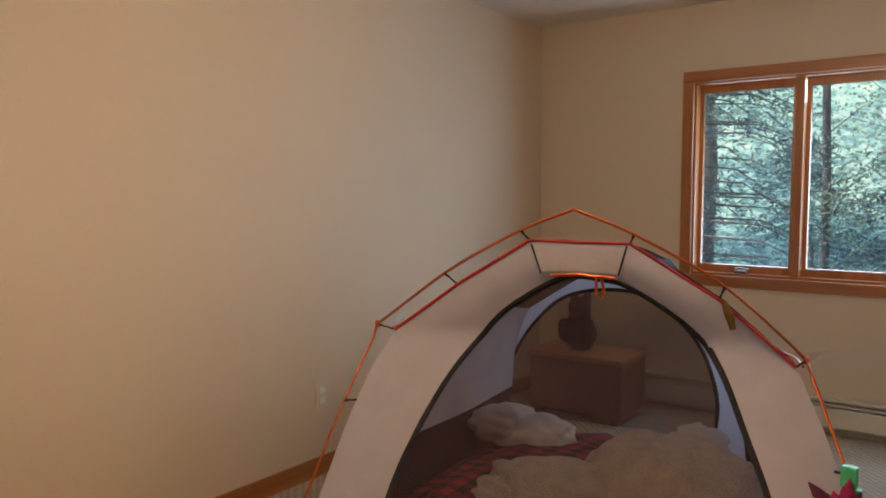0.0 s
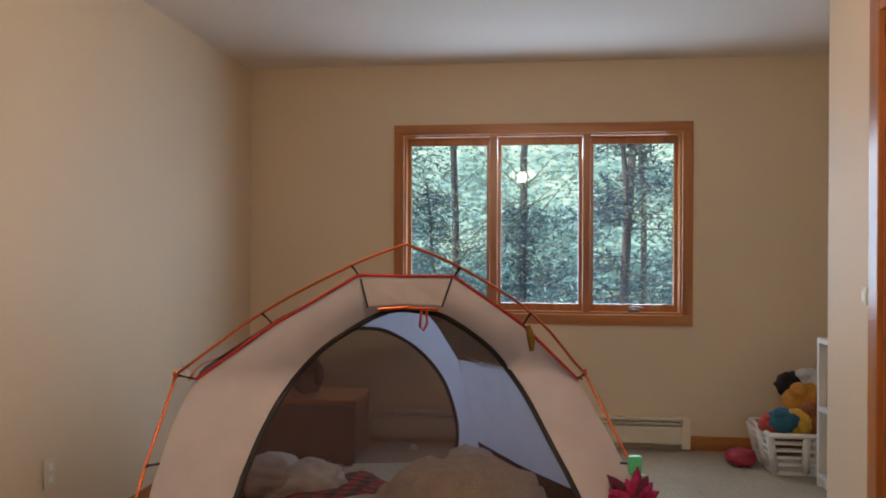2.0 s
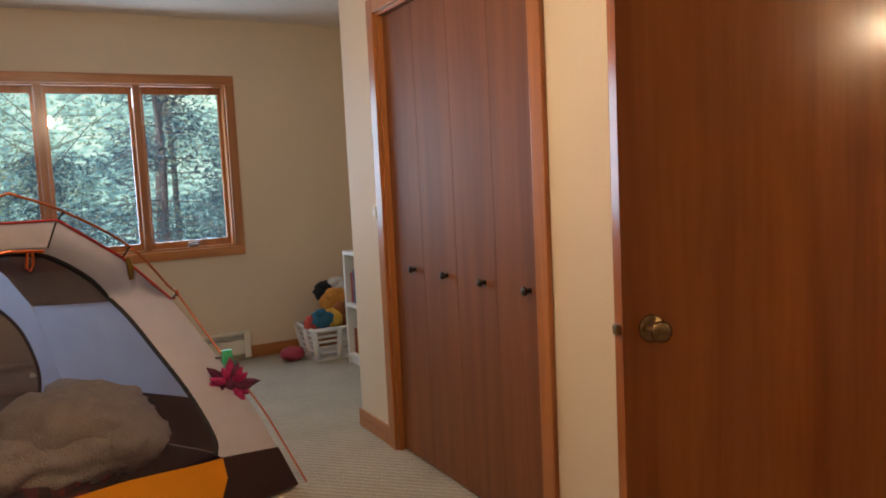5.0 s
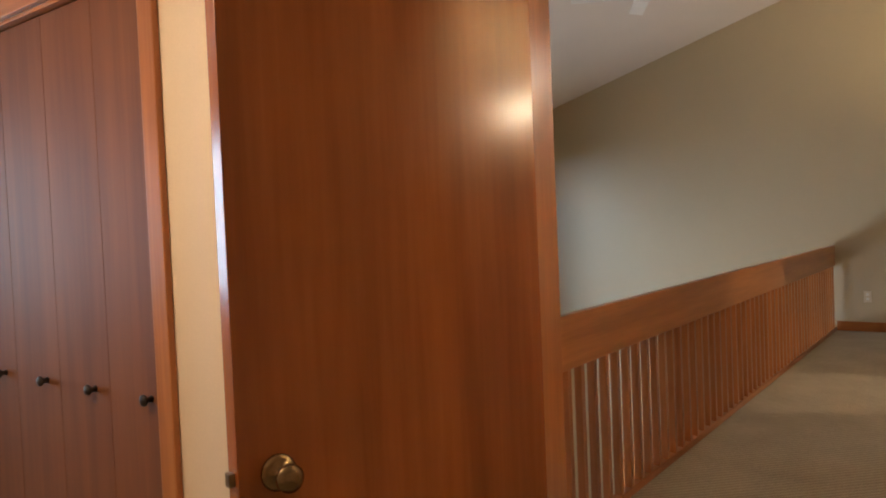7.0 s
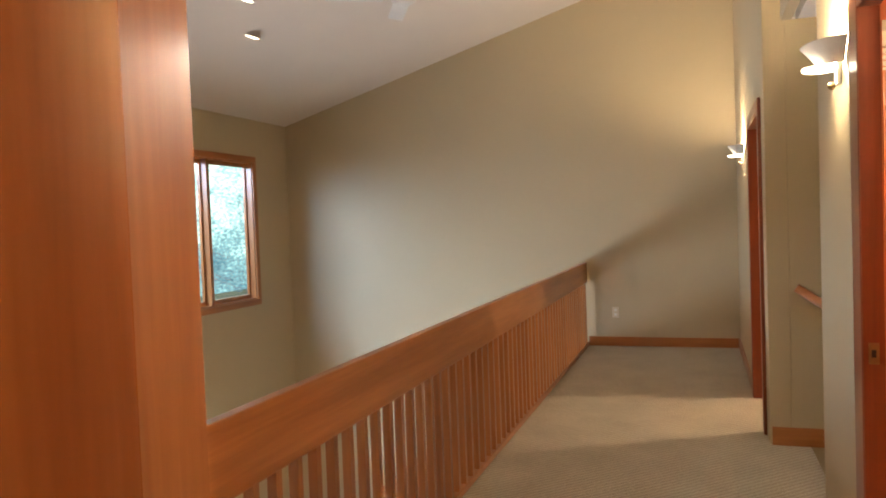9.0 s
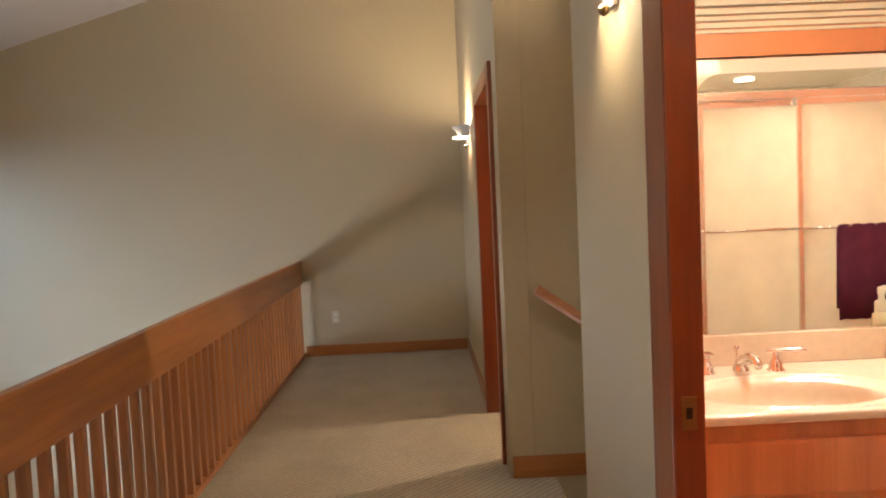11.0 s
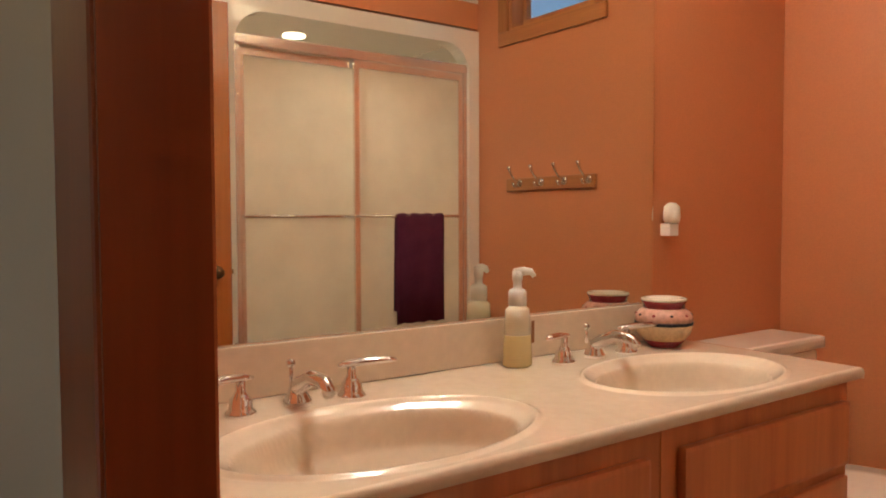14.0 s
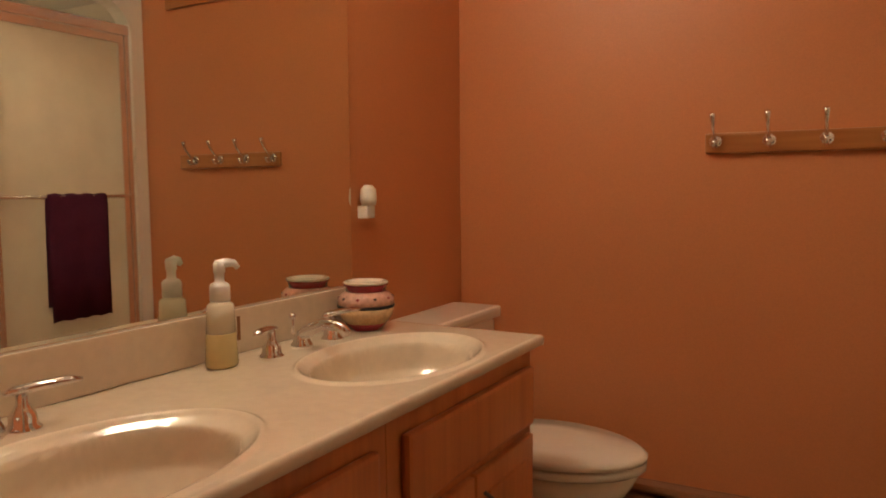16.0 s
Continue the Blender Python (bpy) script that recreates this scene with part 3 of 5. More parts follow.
# ---- bedroom door, swung open ----


def door_slab(name, hinge, angle, width, knob_side, label, material, top=2.0):
    """A flush door from its hinge line; angle in degrees of the slab from +x."""
    t = thing(name, pose(hinge[0], hinge[1], 0, 0, 0, angle), label, "door", kind="structure")
    part("panel", B(0.003, width, -0.017, 0.017, 0.012, top, bevel=0.002), material, t, local=True)
    for s in (-1, 1):
        kb = lathe(bmesh.new(), [(0.027, 0), (0.027, 0.004), (0.021, 0.008), (0.009, 0.010), (0.009, 0.022), (0.016, 0.027), (0.0205, 0.035), (0.020, 0.042), (0.012, 0.048), (0.0, 0.050)], pose(width - 0.06, s * 0.0172, 0.94, -90 * s, 0, 0), 20)
        part("knob", kb, AGED, t, "aged brass round knob", True, local=True)
    part("latch", B(width, width + 0.009, -0.008, 0.008, 0.930, 0.950, bevel=0.002), BRASS, t, local=True)
    for z in (0.25, 1.0, 1.78):
        part("hinge", tube(bmesh.new(), [(0, -0.022, z - 0.045), (0, -0.022, z + 0.045)], 0.006), BRASS, t, local=True)
    return t


door_slab("door_1", (2.512, 2.10), 164.4, 0.604, 1, "flush varnished bedroom door standing open", DOORW)
door_slab("door_2", (3.845, 1.030), -86.5, 0.865, 1, "flush wooden bathroom door standing open", DOORW)
door_slab("door_3", (7.045, 1.085), -96.0, 0.89, 1, "red-brown flush door standing open into the far room", TRIMR, 2.0)
t = thing("door_frame_far", (7.95, 1.16, 0), "red-brown jambs lining the far doorway", "trim", kind="structure")
part("jamb", B(7.932, 7.949, 1.098, 1.239, 0, 2.018), TRIMR, t)
part("jamb", B(7.021, 7.038, 1.098, 1.239, 0, 2.018), TRIMR, t)
part("head", B(7.039, 7.931, 1.098, 1.239, 2.002, 2.019), TRIMR, t)
part("strike_plate", B(7.929, 7.9315, 1.13, 1.16, 0.92, 0.985, bevel=0.0005), BRASS, t, "brass strike plate")
fl = thing("ceiling_light", (8.17, -0.90, 2.44), "lit round ceiling light in the far room", "lamp")
part("base", lathe(bmesh.new(), [(0.14, -0.03), (0.15, -0.02), (0.15, -0.001)], pose(8.17, -0.90, 2.44), 24), WHITE, fl)
part("bulb", lathe(bmesh.new(), [(0.0, -0.13), (0.03, -0.12), (0.04, -0.09), (0.014, -0.031)], pose(8.17, -0.90, 2.44), 14), LIT, fl, "lit bulb", True)

# ---- gallery railing ----
rail = thing("railing", (2.70, RY, 0), "varnished oak gallery railing with slim slats", "railing")
part("rail_board", B(3.27, XE - 0.002, RY - 0.02, RY + 0.02, 0.69, 0.91, bevel=0.006), WOODX, rail, "wide grained top board")
part("bottom_rail", B(3.27, XE - 0.002, RY - 0.022, RY + 0.022, 0.0, 0.035, bevel=0.004), WOODX, rail)
slat = bpy.data.meshes.new("slat")
bm = B(-0.015, 0.015, -0.016, 0.016, 0.035, 0.69)
bm.to_mesh(slat)
bm.free()
slat.materials.append(WOODV)
x = 3.882 - 0.0597 - 0.1194 * 4
while x < XE - 0.05:
    s = new("slat", slat)
    s.location = (x, RY, 0)
    s.parent = rail
    s.matrix_parent_inverse = rail.matrix_world.inverted()
    x += 0.1194

hr = thing("handrail", (6.70, 0.85, 0.9), "oak handrail going down the stairwell wall", "handrail")
part("rail", tube(bmesh.new(), [(6.69, 1.07, 0.945), (6.69, -0.9, -0.45)], 0.026, 10), WOODY, hr, smooth=True)
for y in (0.75, -0.4):
    part("bracket", tube(bmesh.new(), [(6.749, y, 0.945 + (y - 1.07) * 0.708 - 0.06), (6.71, y, 0.945 + (y - 1.07) * 0.708 - 0.06), (6.69, y, 0.945 + (y - 1.07) * 0.708 - 0.02)], 0.007), BRASS, hr)

# ---- wall sconces ----


def sconce(x, y, z, label):
    t = thing("wall_sconce", (x, y, z), label, "lamp", "gallery sconces")
    sh = bmesh.new()
    prof = [(0.085, -0.032), (0.098, -0.030), (0.135, 0.008), (0.172, 0.040), (0.178, 0.043), (0.168, 0.043), (0.128, 0.010), (0.09, -0.022)]
    rings = []
    for r, h in prof:
        rings.append([(x + r * math.cos(a), y + 0.003 + r * 0.72 * math.sin(a), z + h) for a in np.linspace(0, math.pi, 17)])
    sheet(sh, rings)
    part("shade", sh, SHADEM, t, "white half-bowl shade", True)
    part("lens", lathe(bmesh.new(), [(0.055, 0), (0.062, 0.004), (0.062, 0.012), (0.0, 0.013)], pose(x, y + 0.066, z - 0.047), 20), LIT, t, "bright frosted glass lens")
    part("back_plate", B(x - 0.03, x + 0.03, y + 0.001, y + 0.016, z - 0.10, z + 0.02, bevel=0.003), WHITE, t)
    part("finial", lathe(bmesh.new(), [(0.0, -0.03), (0.012, -0.022), (0.016, -0.01), (0.008, 0)], pose(x, y + 0.03, z - 0.09), 12), BRASS, t, "", True)
    return t


sconce(2.98, 1.10, 1.73, "white half-bowl wall lamp lit beside the doorway")
sconce(4.98, 1.10, 1.94, "white half-bowl wall lamp lit beside the stairs")
sconce(8.86, 1.22, 1.92, "white half-bowl wall lamp lit past the far door")

# ---- vanity ----
CZ, CF, C1, C0 = 0.816, 4.93, 1.048, -0.528
SINKS = (0.600, -0.160)
HALF = {0.600: 0.288, -0.160: 0.262}
SX, RX = 5.135, 0.178
top = thing("vanity_countertop", (CF, C0, CZ), "glossy beige cultured marble vanity top with two oval basins", "countertop")
bm = bmesh.new()
NOSE = [(0.004, -0.026), (0.001, -0.020), (0.0, -0.012), (0.002, -0.004), (0.007, 0.0)]
xs = [(CF + d, h) for d, h in NOSE] + [(q, 0.0) for q in np.linspace(CF + 0.012, XM - 0.004, 130)]
ys = [(C0 + d, h) for d, h in NOSE] + [(q, 0.0) for q in np.linspace(C0 + 0.012, C1 - 0.002, 380)]


def basin(px, py):
    """Height of the slab's upper face with its raised rims and bowls."""
    h = 0.0
    for sy in SINKS:
        q = math.hypot((px - SX) / RX, (py - sy) / HALF[sy])
        if q < 1.04:
            ring = max(0.0, 1 - abs(q - 0.985) / 0.045)
            h += 0.0055 * ring * ring * (3 - 2 * ring)
            if q < 0.96:
                h -= 0.016 * min(1.0, (0.96 - q) / 0.11)
            if q < 0.85:
                u = q / 0.85
                h -= 0.042 * min(1.0, (0.85 - q) / 0.05) + 0.11 * (1 - u ** 2.4)
    return h


sheet(bm, [[(px, py, CZ + min(hx, hy) + basin(px, py)) for py, hy in ys] for px, hx in xs])
part("slab", bm, MARBLE, top, smooth=True)
part("backsplash", B(XM - 0.024, XM - 0.002, C0 + 0.002, C1 - 0.002, CZ + 0.001, 0.918, bevel=0.003), MARBLE, top)
for sy in SINKS:
    part("drain", lathe(bmesh.new(), [(0.022, 0), (0.022, 0.004), (0.0, 0.005)], pose(SX + 0.02, sy, CZ - 0.167), 16), CHROME, top, "chrome drain", True)


def faucet(y):
    t = thing("faucet", (5.37, y, CZ), "polished chrome two-handle basin faucet", "faucet", "vanity faucets")
    bm = lathe(bmesh.new(), [(0.026, 0), (0.026, 0.008), (0.018, 0.022), (0.014, 0.04)], pose(5.375, y, CZ), 16)
    tube(bm, [(5.38, y, CZ + 0.02), (5.358, y, CZ + 0.040), (5.31, y, CZ + 0.060), (5.265, y, CZ + 0.058), (5.245, y, CZ + 0.042)], [0.016, 0.016, 0.014, 0.013, 0.012], 12)
    part("spout", bm, CHROME, t, smooth=True)
    part("lift_rod", lump(tube(bmesh.new(), [(5.402, y, CZ + 0.03), (5.402, y, CZ + 0.066)], 0.004, 8), (5.402, y, CZ + 0.07), (0.009, 0.009, 0.009), 0.0, sub=2), CHROME, t, smooth=True)
    for s in (-1, 1):
        hy = y + s * 0.108
        h = part("handle_base", lathe(bmesh.new(), [(0.027, 0), (0.027, 0.004), (0.021, 0.009), (0.020, 0.024), (0.013, 0.034), (0.009, 0.042), (0.009, 0.058), (0.0, 0.060)], pose(5.37, hy, CZ), 18), CHROME, t, smooth=True)
        lv = bmesh.new()
        tube(lv, [(5.378, hy - s * 0.024, CZ + 0.056), (5.372, hy - s * 0.005, CZ + 0.062), (5.360, hy + s * 0.03, CZ + 0.067), (5.346, hy + s * 0.065, CZ + 0.069), (5.340, hy + s * 0.082, CZ + 0.066)], [0.006, 0.012, 0.0125, 0.011, 0.005], 12)
        for q in lv.verts:
            q.co.z = CZ + 0.064 + (q.co.z - CZ - 0.064) * 0.62
        part("lever", lv, CHROME, h, smooth=True)
    return t


for sy in (0.64, -0.135):
    faucet(sy)


def cabinet(y0, y1, drawer, doors, label):
    t = thing("vanity_cabinet", (CF + 0.03, y0, 0), label, "cabinet", "vanity units")
    f = CF + 0.03
    part("body", B(f, XM - 0.03, y0, y1, 0.10, 0.62), CABW, t)
    part("face_frame", B(f, f + 0.018, y0, y1, 0.621, CZ - 0.028), CABW, t)
    part("side_panel", B(f + 0.019, XM - 0.03, y0, y0 + 0.016, 0.621, CZ - 0.028), CABW, t)
    part("toe_kick", B(f + 0.06, XM - 0.03, y0 + 0.005, y1 - 0.005, 0.0, 0.099), CABW, t)

    def front(name, a, b, z0, z1, pull):
        slab = name == "drawer_front"
        d = part(name, B(f - (0.022 if slab else 0.018), f - 0.001, a, b, z0, z1, bevel=0.010 if slab else 0.005), CABW, t)
        if slab:
            return
        part("raised_panel", B(f - 0.025, f - 0.019, a + 0.05, b - 0.05, z0 + 0.05 if z1 - z0 > 0.2 else z0 + 0.04, z1 - (0.05 if z1 - z0 > 0.2 else 0.04), bevel=0.005), CABW, d)
        if pull:
            py = pull
            part("handle", tube(bmesh.new(), [(f - 0.018, py, z1 - 0.13), (f - 0.042, py, z1 - 0.118), (f - 0.042, py, z1 - 0.062), (f - 0.018, py, z1 - 0.05)], 0.005), STEEL, d, "dark metal bow handle", True)
    for a, b in drawer:
        front("drawer_front", a, b, 0.60, 0.745, 0)
    for a, b, pull in doors:
        front("door", a, b, 0.14, 0.575, pull)
    return t


cabinet(C0 + 0.018, 0.142, [(C0 + 0.04, 0.10)], [(C0 + 0.04, -0.175, -0.21), (-0.165, 0.10, -0.13)], "oak vanity base with raised-panel drawer front and doors")
cabinet(0.145, C1 - 0.004, [(0.19, 0.97)], [(0.19, 0.575, 0.54), (0.585, 0.97, 0.62)], "oak vanity base with raised-panel false front and doors")

mir = thing("mirror", (XM, -0.47, 0.93), "wide frameless wall mirror above the vanity", "mirror")
part("glass", B(XM - 0.007, XM - 0.001, -0.468, C1 - 0.002, 0.9195, 2.16), MIRROR, mir, "clear silvered mirror glass")
vl = thing("vanity_light", (XM, 0.28, 2.28), "lit bar of lamps above the mirror", "lamp")
part("bar", B(XM - 0.05, XM - 0.001, -0.22, 0.78, 2.23, 2.33, bevel=0.006), CHROME, vl)
for k in range(5):
    part("globe", lathe(bmesh.new(), [(0.02, 0.0), (0.045, 0.02), (0.055, 0.05), (0.045, 0.085), (0.02, 0.1), (0.0, 0.103)], pose(XM - 0.051, -0.10 + 0.19 * k, 2.28, 0, -90, 0), 14), LIT, vl, "glowing frosted globe", True)

# ---- shower ----
sw = thing("shower", (SH, -0.45, 0), "cream acrylic shower stall with sliding frosted doors", "shower")
S0, S1, SHZ, STOP = -1.06, 0.13, 1.86, 2.075
bm = bmesh.new()
# front flange with an arched opening
edge = []
r = 0.14
for a in np.linspace(0, math.pi / 2, 9):
    edge.append((S0 + r - r * math.cos(a), 2.0 - r + r * math.sin(a)))
for a in np.linspace(math.pi / 2, 0, 9):
    edge.append((S1 - r + r * math.cos(a), 2.0 - r + r * math.sin(a)))
inner = [(S0, 0.06)] + edge + [(S1, 0.06)]
outer = []
for (yy, zz) in inner:
    oy = YF + 0.004 if yy < S0 + r * 0.99 else (0.335 if yy > S1 - r * 0.99 else yy)
    oz = STOP if zz > 2.0 - r * 0.5 else zz
    outer.append((oy, oz))
sheet(bm, [[(SH + 0.002, a, b) for a, b in outer], [(SH + 0.016, a, b) for a, b in outer], [(SH + 0.020, a, b) for a, b in inner], [(SH - 0.06, a, b) for a, b in inner]])
part("surround", bm, ACRYL, sw, "cream arched surround")
bm = B(2.96, 3.0, S0, S1, 0.0, 2.06)
box(bm, 3.0, SH - 0.06, S0 - 0.03, S0, 0.0, 2.06)
box(bm, 3.0, SH - 0.06, S1, S1 + 0.03, 0.0, 2.06)
box(bm, 3.0, SH - 0.06, S0, S1, 0.0, 0.08)
box(bm, 3.0, SH + 0.015, S0, S1, 2.03, 2.065)
part("stall", bm, ACRYL, sw)
part("curb", B(SH - 0.06, SH + 0.02, S0, S1, 0.0, 0.10, bevel=0.01), ACRYL, sw)
part("soap_shelf", B(3.0, 3.08, -0.55, -0.20, 1.0, 1.03, bevel=0.006), ACRYL, sw)
for z0, z1, rr in ((1.24, 1.27, 0.36), (0.52, 0.56, 0.52)):
    bm = bmesh.new()
    pts = [(3.0 + rr * math.cos(a), S1 - rr * math.sin(a)) for a in np.linspace(0, math.pi / 2, 15)]
    lo = [bm.verts.new((x_, y_, z0)) for x_, y_ in [(3.0, S1)] + pts]
    hi = [bm.verts.new((x_, y_, z1)) for x_, y_ in [(3.0, S1)] + pts]
    bm.faces.new(lo[::-1])
    bm.faces.new(hi)
    for k in range(len(lo)):
        n_ = (k + 1) % len(lo)
        bm.faces.new((lo[k], lo[n_], hi[n_], hi[k]))
    part("corner_shelf", bm, ACRYL, sw, "moulded quarter-round corner shelf")
hd = B(SH - 0.055, SH + 0.012, S0 + 0.002, S1 - 0.002, SHZ, SHZ + 0.045, bevel=0.006)
part("header", hd, SATIN, sw, "chrome top track")
part("side_rail", B(SH - 0.05, SH + 0.008, S0 + 0.002, S0 + 0.028, 0.10, SHZ, bevel=0.004), SATIN, sw)
part("side_rail", B(SH - 0.05, SH + 0.008, S1 - 0.028, S1 - 0.002, 0.10, SHZ, bevel=0.004), SATIN, sw)
part("bottom_track", B(SH - 0.05, SH + 0.008, S0 + 0.03, S1 - 0.03, 0.10, 0.125, bevel=0.004), SATIN, sw)
MID = -0.455
FROSTG = fabric("obscure_shower_glass", (0.88, 0.77, 0.64), 0.34, lit=0.75)
gt = FROSTG.node_tree
gz, gm = gt.nodes.new("ShaderNodeBsdfGlossy"), gt.nodes.new("ShaderNodeMixShader")
gz.inputs["Roughness"].default_value, gm.inputs["Fac"].default_value = 0.09, 0.15
old = gt.nodes["Material Output"].inputs["Surface"].links[0].from_socket
gt.links.new(old, gm.inputs[1])
gt.links.new(gz.outputs[0], gm.inputs[2])
gt.links.new(gm.outputs[0], gt.nodes["Material Output"].inputs["Surface"])
for a, b, px in ((S0 + 0.03, MID + 0.03, SH - 0.004), (MID - 0.03, S1 - 0.03, SH - 0.034)):
    d = part("sliding_door", box(box(box(B(px - 0.008, px + 0.008, a, a + 0.025, 0.13, SHZ - 0.002), px - 0.008, px + 0.008, b - 0.025, b, 0.13, SHZ - 0.002), px - 0.008, px + 0.008, a + 0.025, b - 0.025, 0.13, 0.16), px - 0.008, px + 0.008, a + 0.025, b - 0.025, SHZ - 0.035, SHZ - 0.002), SATIN, sw, "chrome-framed door")
    part("obscure_pane", B(px - 0.003, px + 0.003, a + 0.025, b - 0.025, 0.16, SHZ - 0.035), FROSTG, d, "frosted glass").visible_shadow = False
    bx = px + (0.035 if px > SH - 0.02 else 0.012)
    part("towel_bar", tube(bmesh.new(), [(px, a + 0.012, 1.16), (bx, a + 0.016, 1.16), (bx, b - 0.016, 1.16), (px, b - 0.012, 1.16)], 0.008, 10), CHROME, d, smooth=True)
part("downlight", lathe(bmesh.new(), [(0.055, 0.0), (0.055, 0.006)], pose(3.45, -0.32, 2.023), 24), LIT, sw, "glowing round lamp in the stall roof")
bm = bmesh.new()
tx = SH + 0.031
rows = []
for k, (ox, z) in enumerate([(0.016, 0.66), (0.018, 0.9), (0.015, 1.12), (0.010, 1.165), (0.0, 1.173), (-0.010, 1.165), (-0.013, 1.12), (-0.014, 0.72)]):
    rows.append([(tx + ox + 0.003 * math.sin(j * 0.9 + k * 0.4), -0.885 + 0.265 * j / 14 + (0.006 * math.sin(k) if z < 1 else 0), z + 0.003 * math.sin(j * 1.7)) for j in range(15)])
sheet(bm, rows)
TOWEL = mat("purple_terry", (0.085, 0.018, 0.040), 0.95, vary=0.3, scale=12, fine=300, bump=0.6, dist=0.004, spec=0.1)
tw = solid("towel", bm, TOWEL, "dark purple terry towel over the shower door bar", "towel", smooth=True)
sm = tw.modifiers.new("thickness", "SOLIDIFY")
sm.thickness = 0.007

# ---- toilet ----
tl = thing("toilet", (5.25, -0.83, 0), "cream porcelain toilet with closed lid beside the vanity", "toilet")
tk = B(5.30, XM - 0.012, -1.04, -0.60, 0.40, 0.752, bevel=0.02)
part("tank", tk, PORC, tl, smooth=False)
part("tank_lid", B(5.285, XM - 0.008, -1.052, -0.588, 0.753, 0.792, bevel=0.012), PORC, tl)


def oval(bm, prof, cx, cy, rx, ry, seg=32):
    """Stacked egg-shaped rings (scale, shift in x, height), pointed to -x."""
    rings = []
    for s, dx, z in prof:
        ring = []
        for k in range(seg):
            a = k * math.tau / seg
            e = 1.0 + (0.16 if math.cos(a) < 0 else 0.0) * abs(math.cos(a))
            ring.append(bm.verts.new((cx + dx + rx * s * e * math.cos(a), cy + ry * s * math.sin(a), z)))
        rings.append(ring)
    for u, w in zip(rings, rings[1:]):
        for k in range(seg):
            bm.faces.new((u[k], u[(k + 1) % seg], w[(k + 1) % seg], w[k]))
    bm.faces.new(rings[0][::-1])
    bm.faces.new(rings[-1])
    return bm


part("bowl", oval(bmesh.new(), [(0.62, 0.05, 0.0), (0.60, 0.05, 0.10), (0.72, 0.03, 0.22), (0.92, 0.01, 0.33), (0.98, 0.0, 0.385)], 5.03, -0.83, 0.235, 0.185), PORC, tl, "", True)
part("seat", oval(bmesh.new(), [(0.99, 0, 0.388), (1.02, 0, 0.394), (1.02, 0, 0.408), (1.0, 0, 0.413)], 5.03, -0.83, 0.24, 0.188), PORC, tl, "", True)
part("lid", oval(bmesh.new(), [(0.99, 0, 0.416), (1.03, 0, 0.420), (1.03, 0, 0.432), (0.97, 0.002, 0.441), (0.5, 0.01, 0.446)], 5.03, -0.83, 0.24, 0.188), PORC, tl, "", True)
part("flush_lever", tube(bmesh.new(), [(5.298, -0.66, 0.70), (5.28, -0.66, 0.70), (5.278, -0.72, 0.69)], 0.006), CHROME, tl, "chrome flush lever", True)

# ---- tent ----
TENTM = pose(0.90, 4.20, 0, 0, 0, 11.3)
TAN = fabric("tan_tent_cloth", (0.62, 0.575, 0.61), lit=0.30)
PALE = fabric("pale_tent_cloth", (0.60, 0.64, 0.82), lit=0.55)
NETD = fabric("dark_tent_net", (0.105, 0.068, 0.072), clear=0.56, lit=0.1)
NETR = fabric("brown_roof_net", (0.066, 0.048, 0.058), clear=0.22, lit=0.1)
TUB = fabric("brown_tent_floor", (0.045, 0.026, 0.026), lit=0.05)
ORNG = fabric("orange_door_flap", (0.72, 0.27, 0.02), lit=0.2)
POLE = mat("orange_anodised_pole", (0.52, 0.115, 0.028), 0.35, metal=0.5, vary=0.06, bump=0.0)
REDT = mat("red_webbing", (0.42, 0.025, 0.02), 0.7)
BLACKT = mat("black_zip_tape", (0.012, 0.011, 0.013), 0.7)
tent = thing("tent", TENTM, "tan dome tent with mesh door and orange poles pitched indoors", "tent")


def resample(pts, n):
    """n points at even steps along a line of points."""
    p = [Vector(q) for q in pts]
    d = [0.0]
    for a, b in zip(p, p[1:]):
        d.append(d[-1] + (b - a).length)
    out = []
    for s in np.linspace(0, d[-1], n):
        k = max(i for i in range(len(d)) if d[i] <= s + 1e-9)
        if k >= len(p) - 1:
            out.append(p[-1].copy())
        else:
            out.append(p[k].lerp(p[k + 1], (s - d[k]) / (d[k + 1] - d[k])))
    return out


def rounded(pts, n):
    """A smooth curve through points."""
    p = [Vector(q) for q in pts]
    p = [2 * p[0] - p[1]] + p + [2 * p[-1] - p[-2]]
    out = []
    m = len(p) - 3
    for i in range(m):
        for k in range(n):
            s = k / n
            a, b, c, d = p[i:i + 4]
            out.append(0.5 * ((2 * b) + (c - a) * s + (2 * a - 5 * b + 4 * c - d) * s * s + (3 * b - a - 3 * c + d) * s ** 3))
    out.append(p[-2])
    return out


def lean(u, z):
    """How far the front of the tent stands back at each height: feet forward, elbows back."""
    hs = (0.0, 0.82, 1.0, 1.17, 1.27)
    return float(np.interp(z, hs, (-0.38, 0.19, 0.11, 0.025, 0.0)) + np.interp(z, hs, (0.14, 0.178, 0.10, 0.10, 0.0)) * u)


def front(bm):
    """Sets a flat front piece onto the leaning face."""
    for q in bm.verts:
        q.co.y += lean(q.co.x, q.co.z)
    return bm


pole_l = [(-0.171, 1.194), (-0.455, 1.041), (-0.726, 0.845), (-0.772, 0.60), (-0.80, 0.36), (-0.825, 0.16), (-0.845, 0.01)]
pole_r = [(0.177, 1.187), (0.43, 1.03), (0.659, 0.797), (0.771, 0.518), (0.862, 0.30), (0.905, 0.15), (0.94, 0.01)]
upper = [(u, -0.02, z) for u, z in reversed(pole_l[:3])] + [(0.0, -0.02, 1.262)] + [(u, -0.02, z) for u, z in pole_r[:3]]
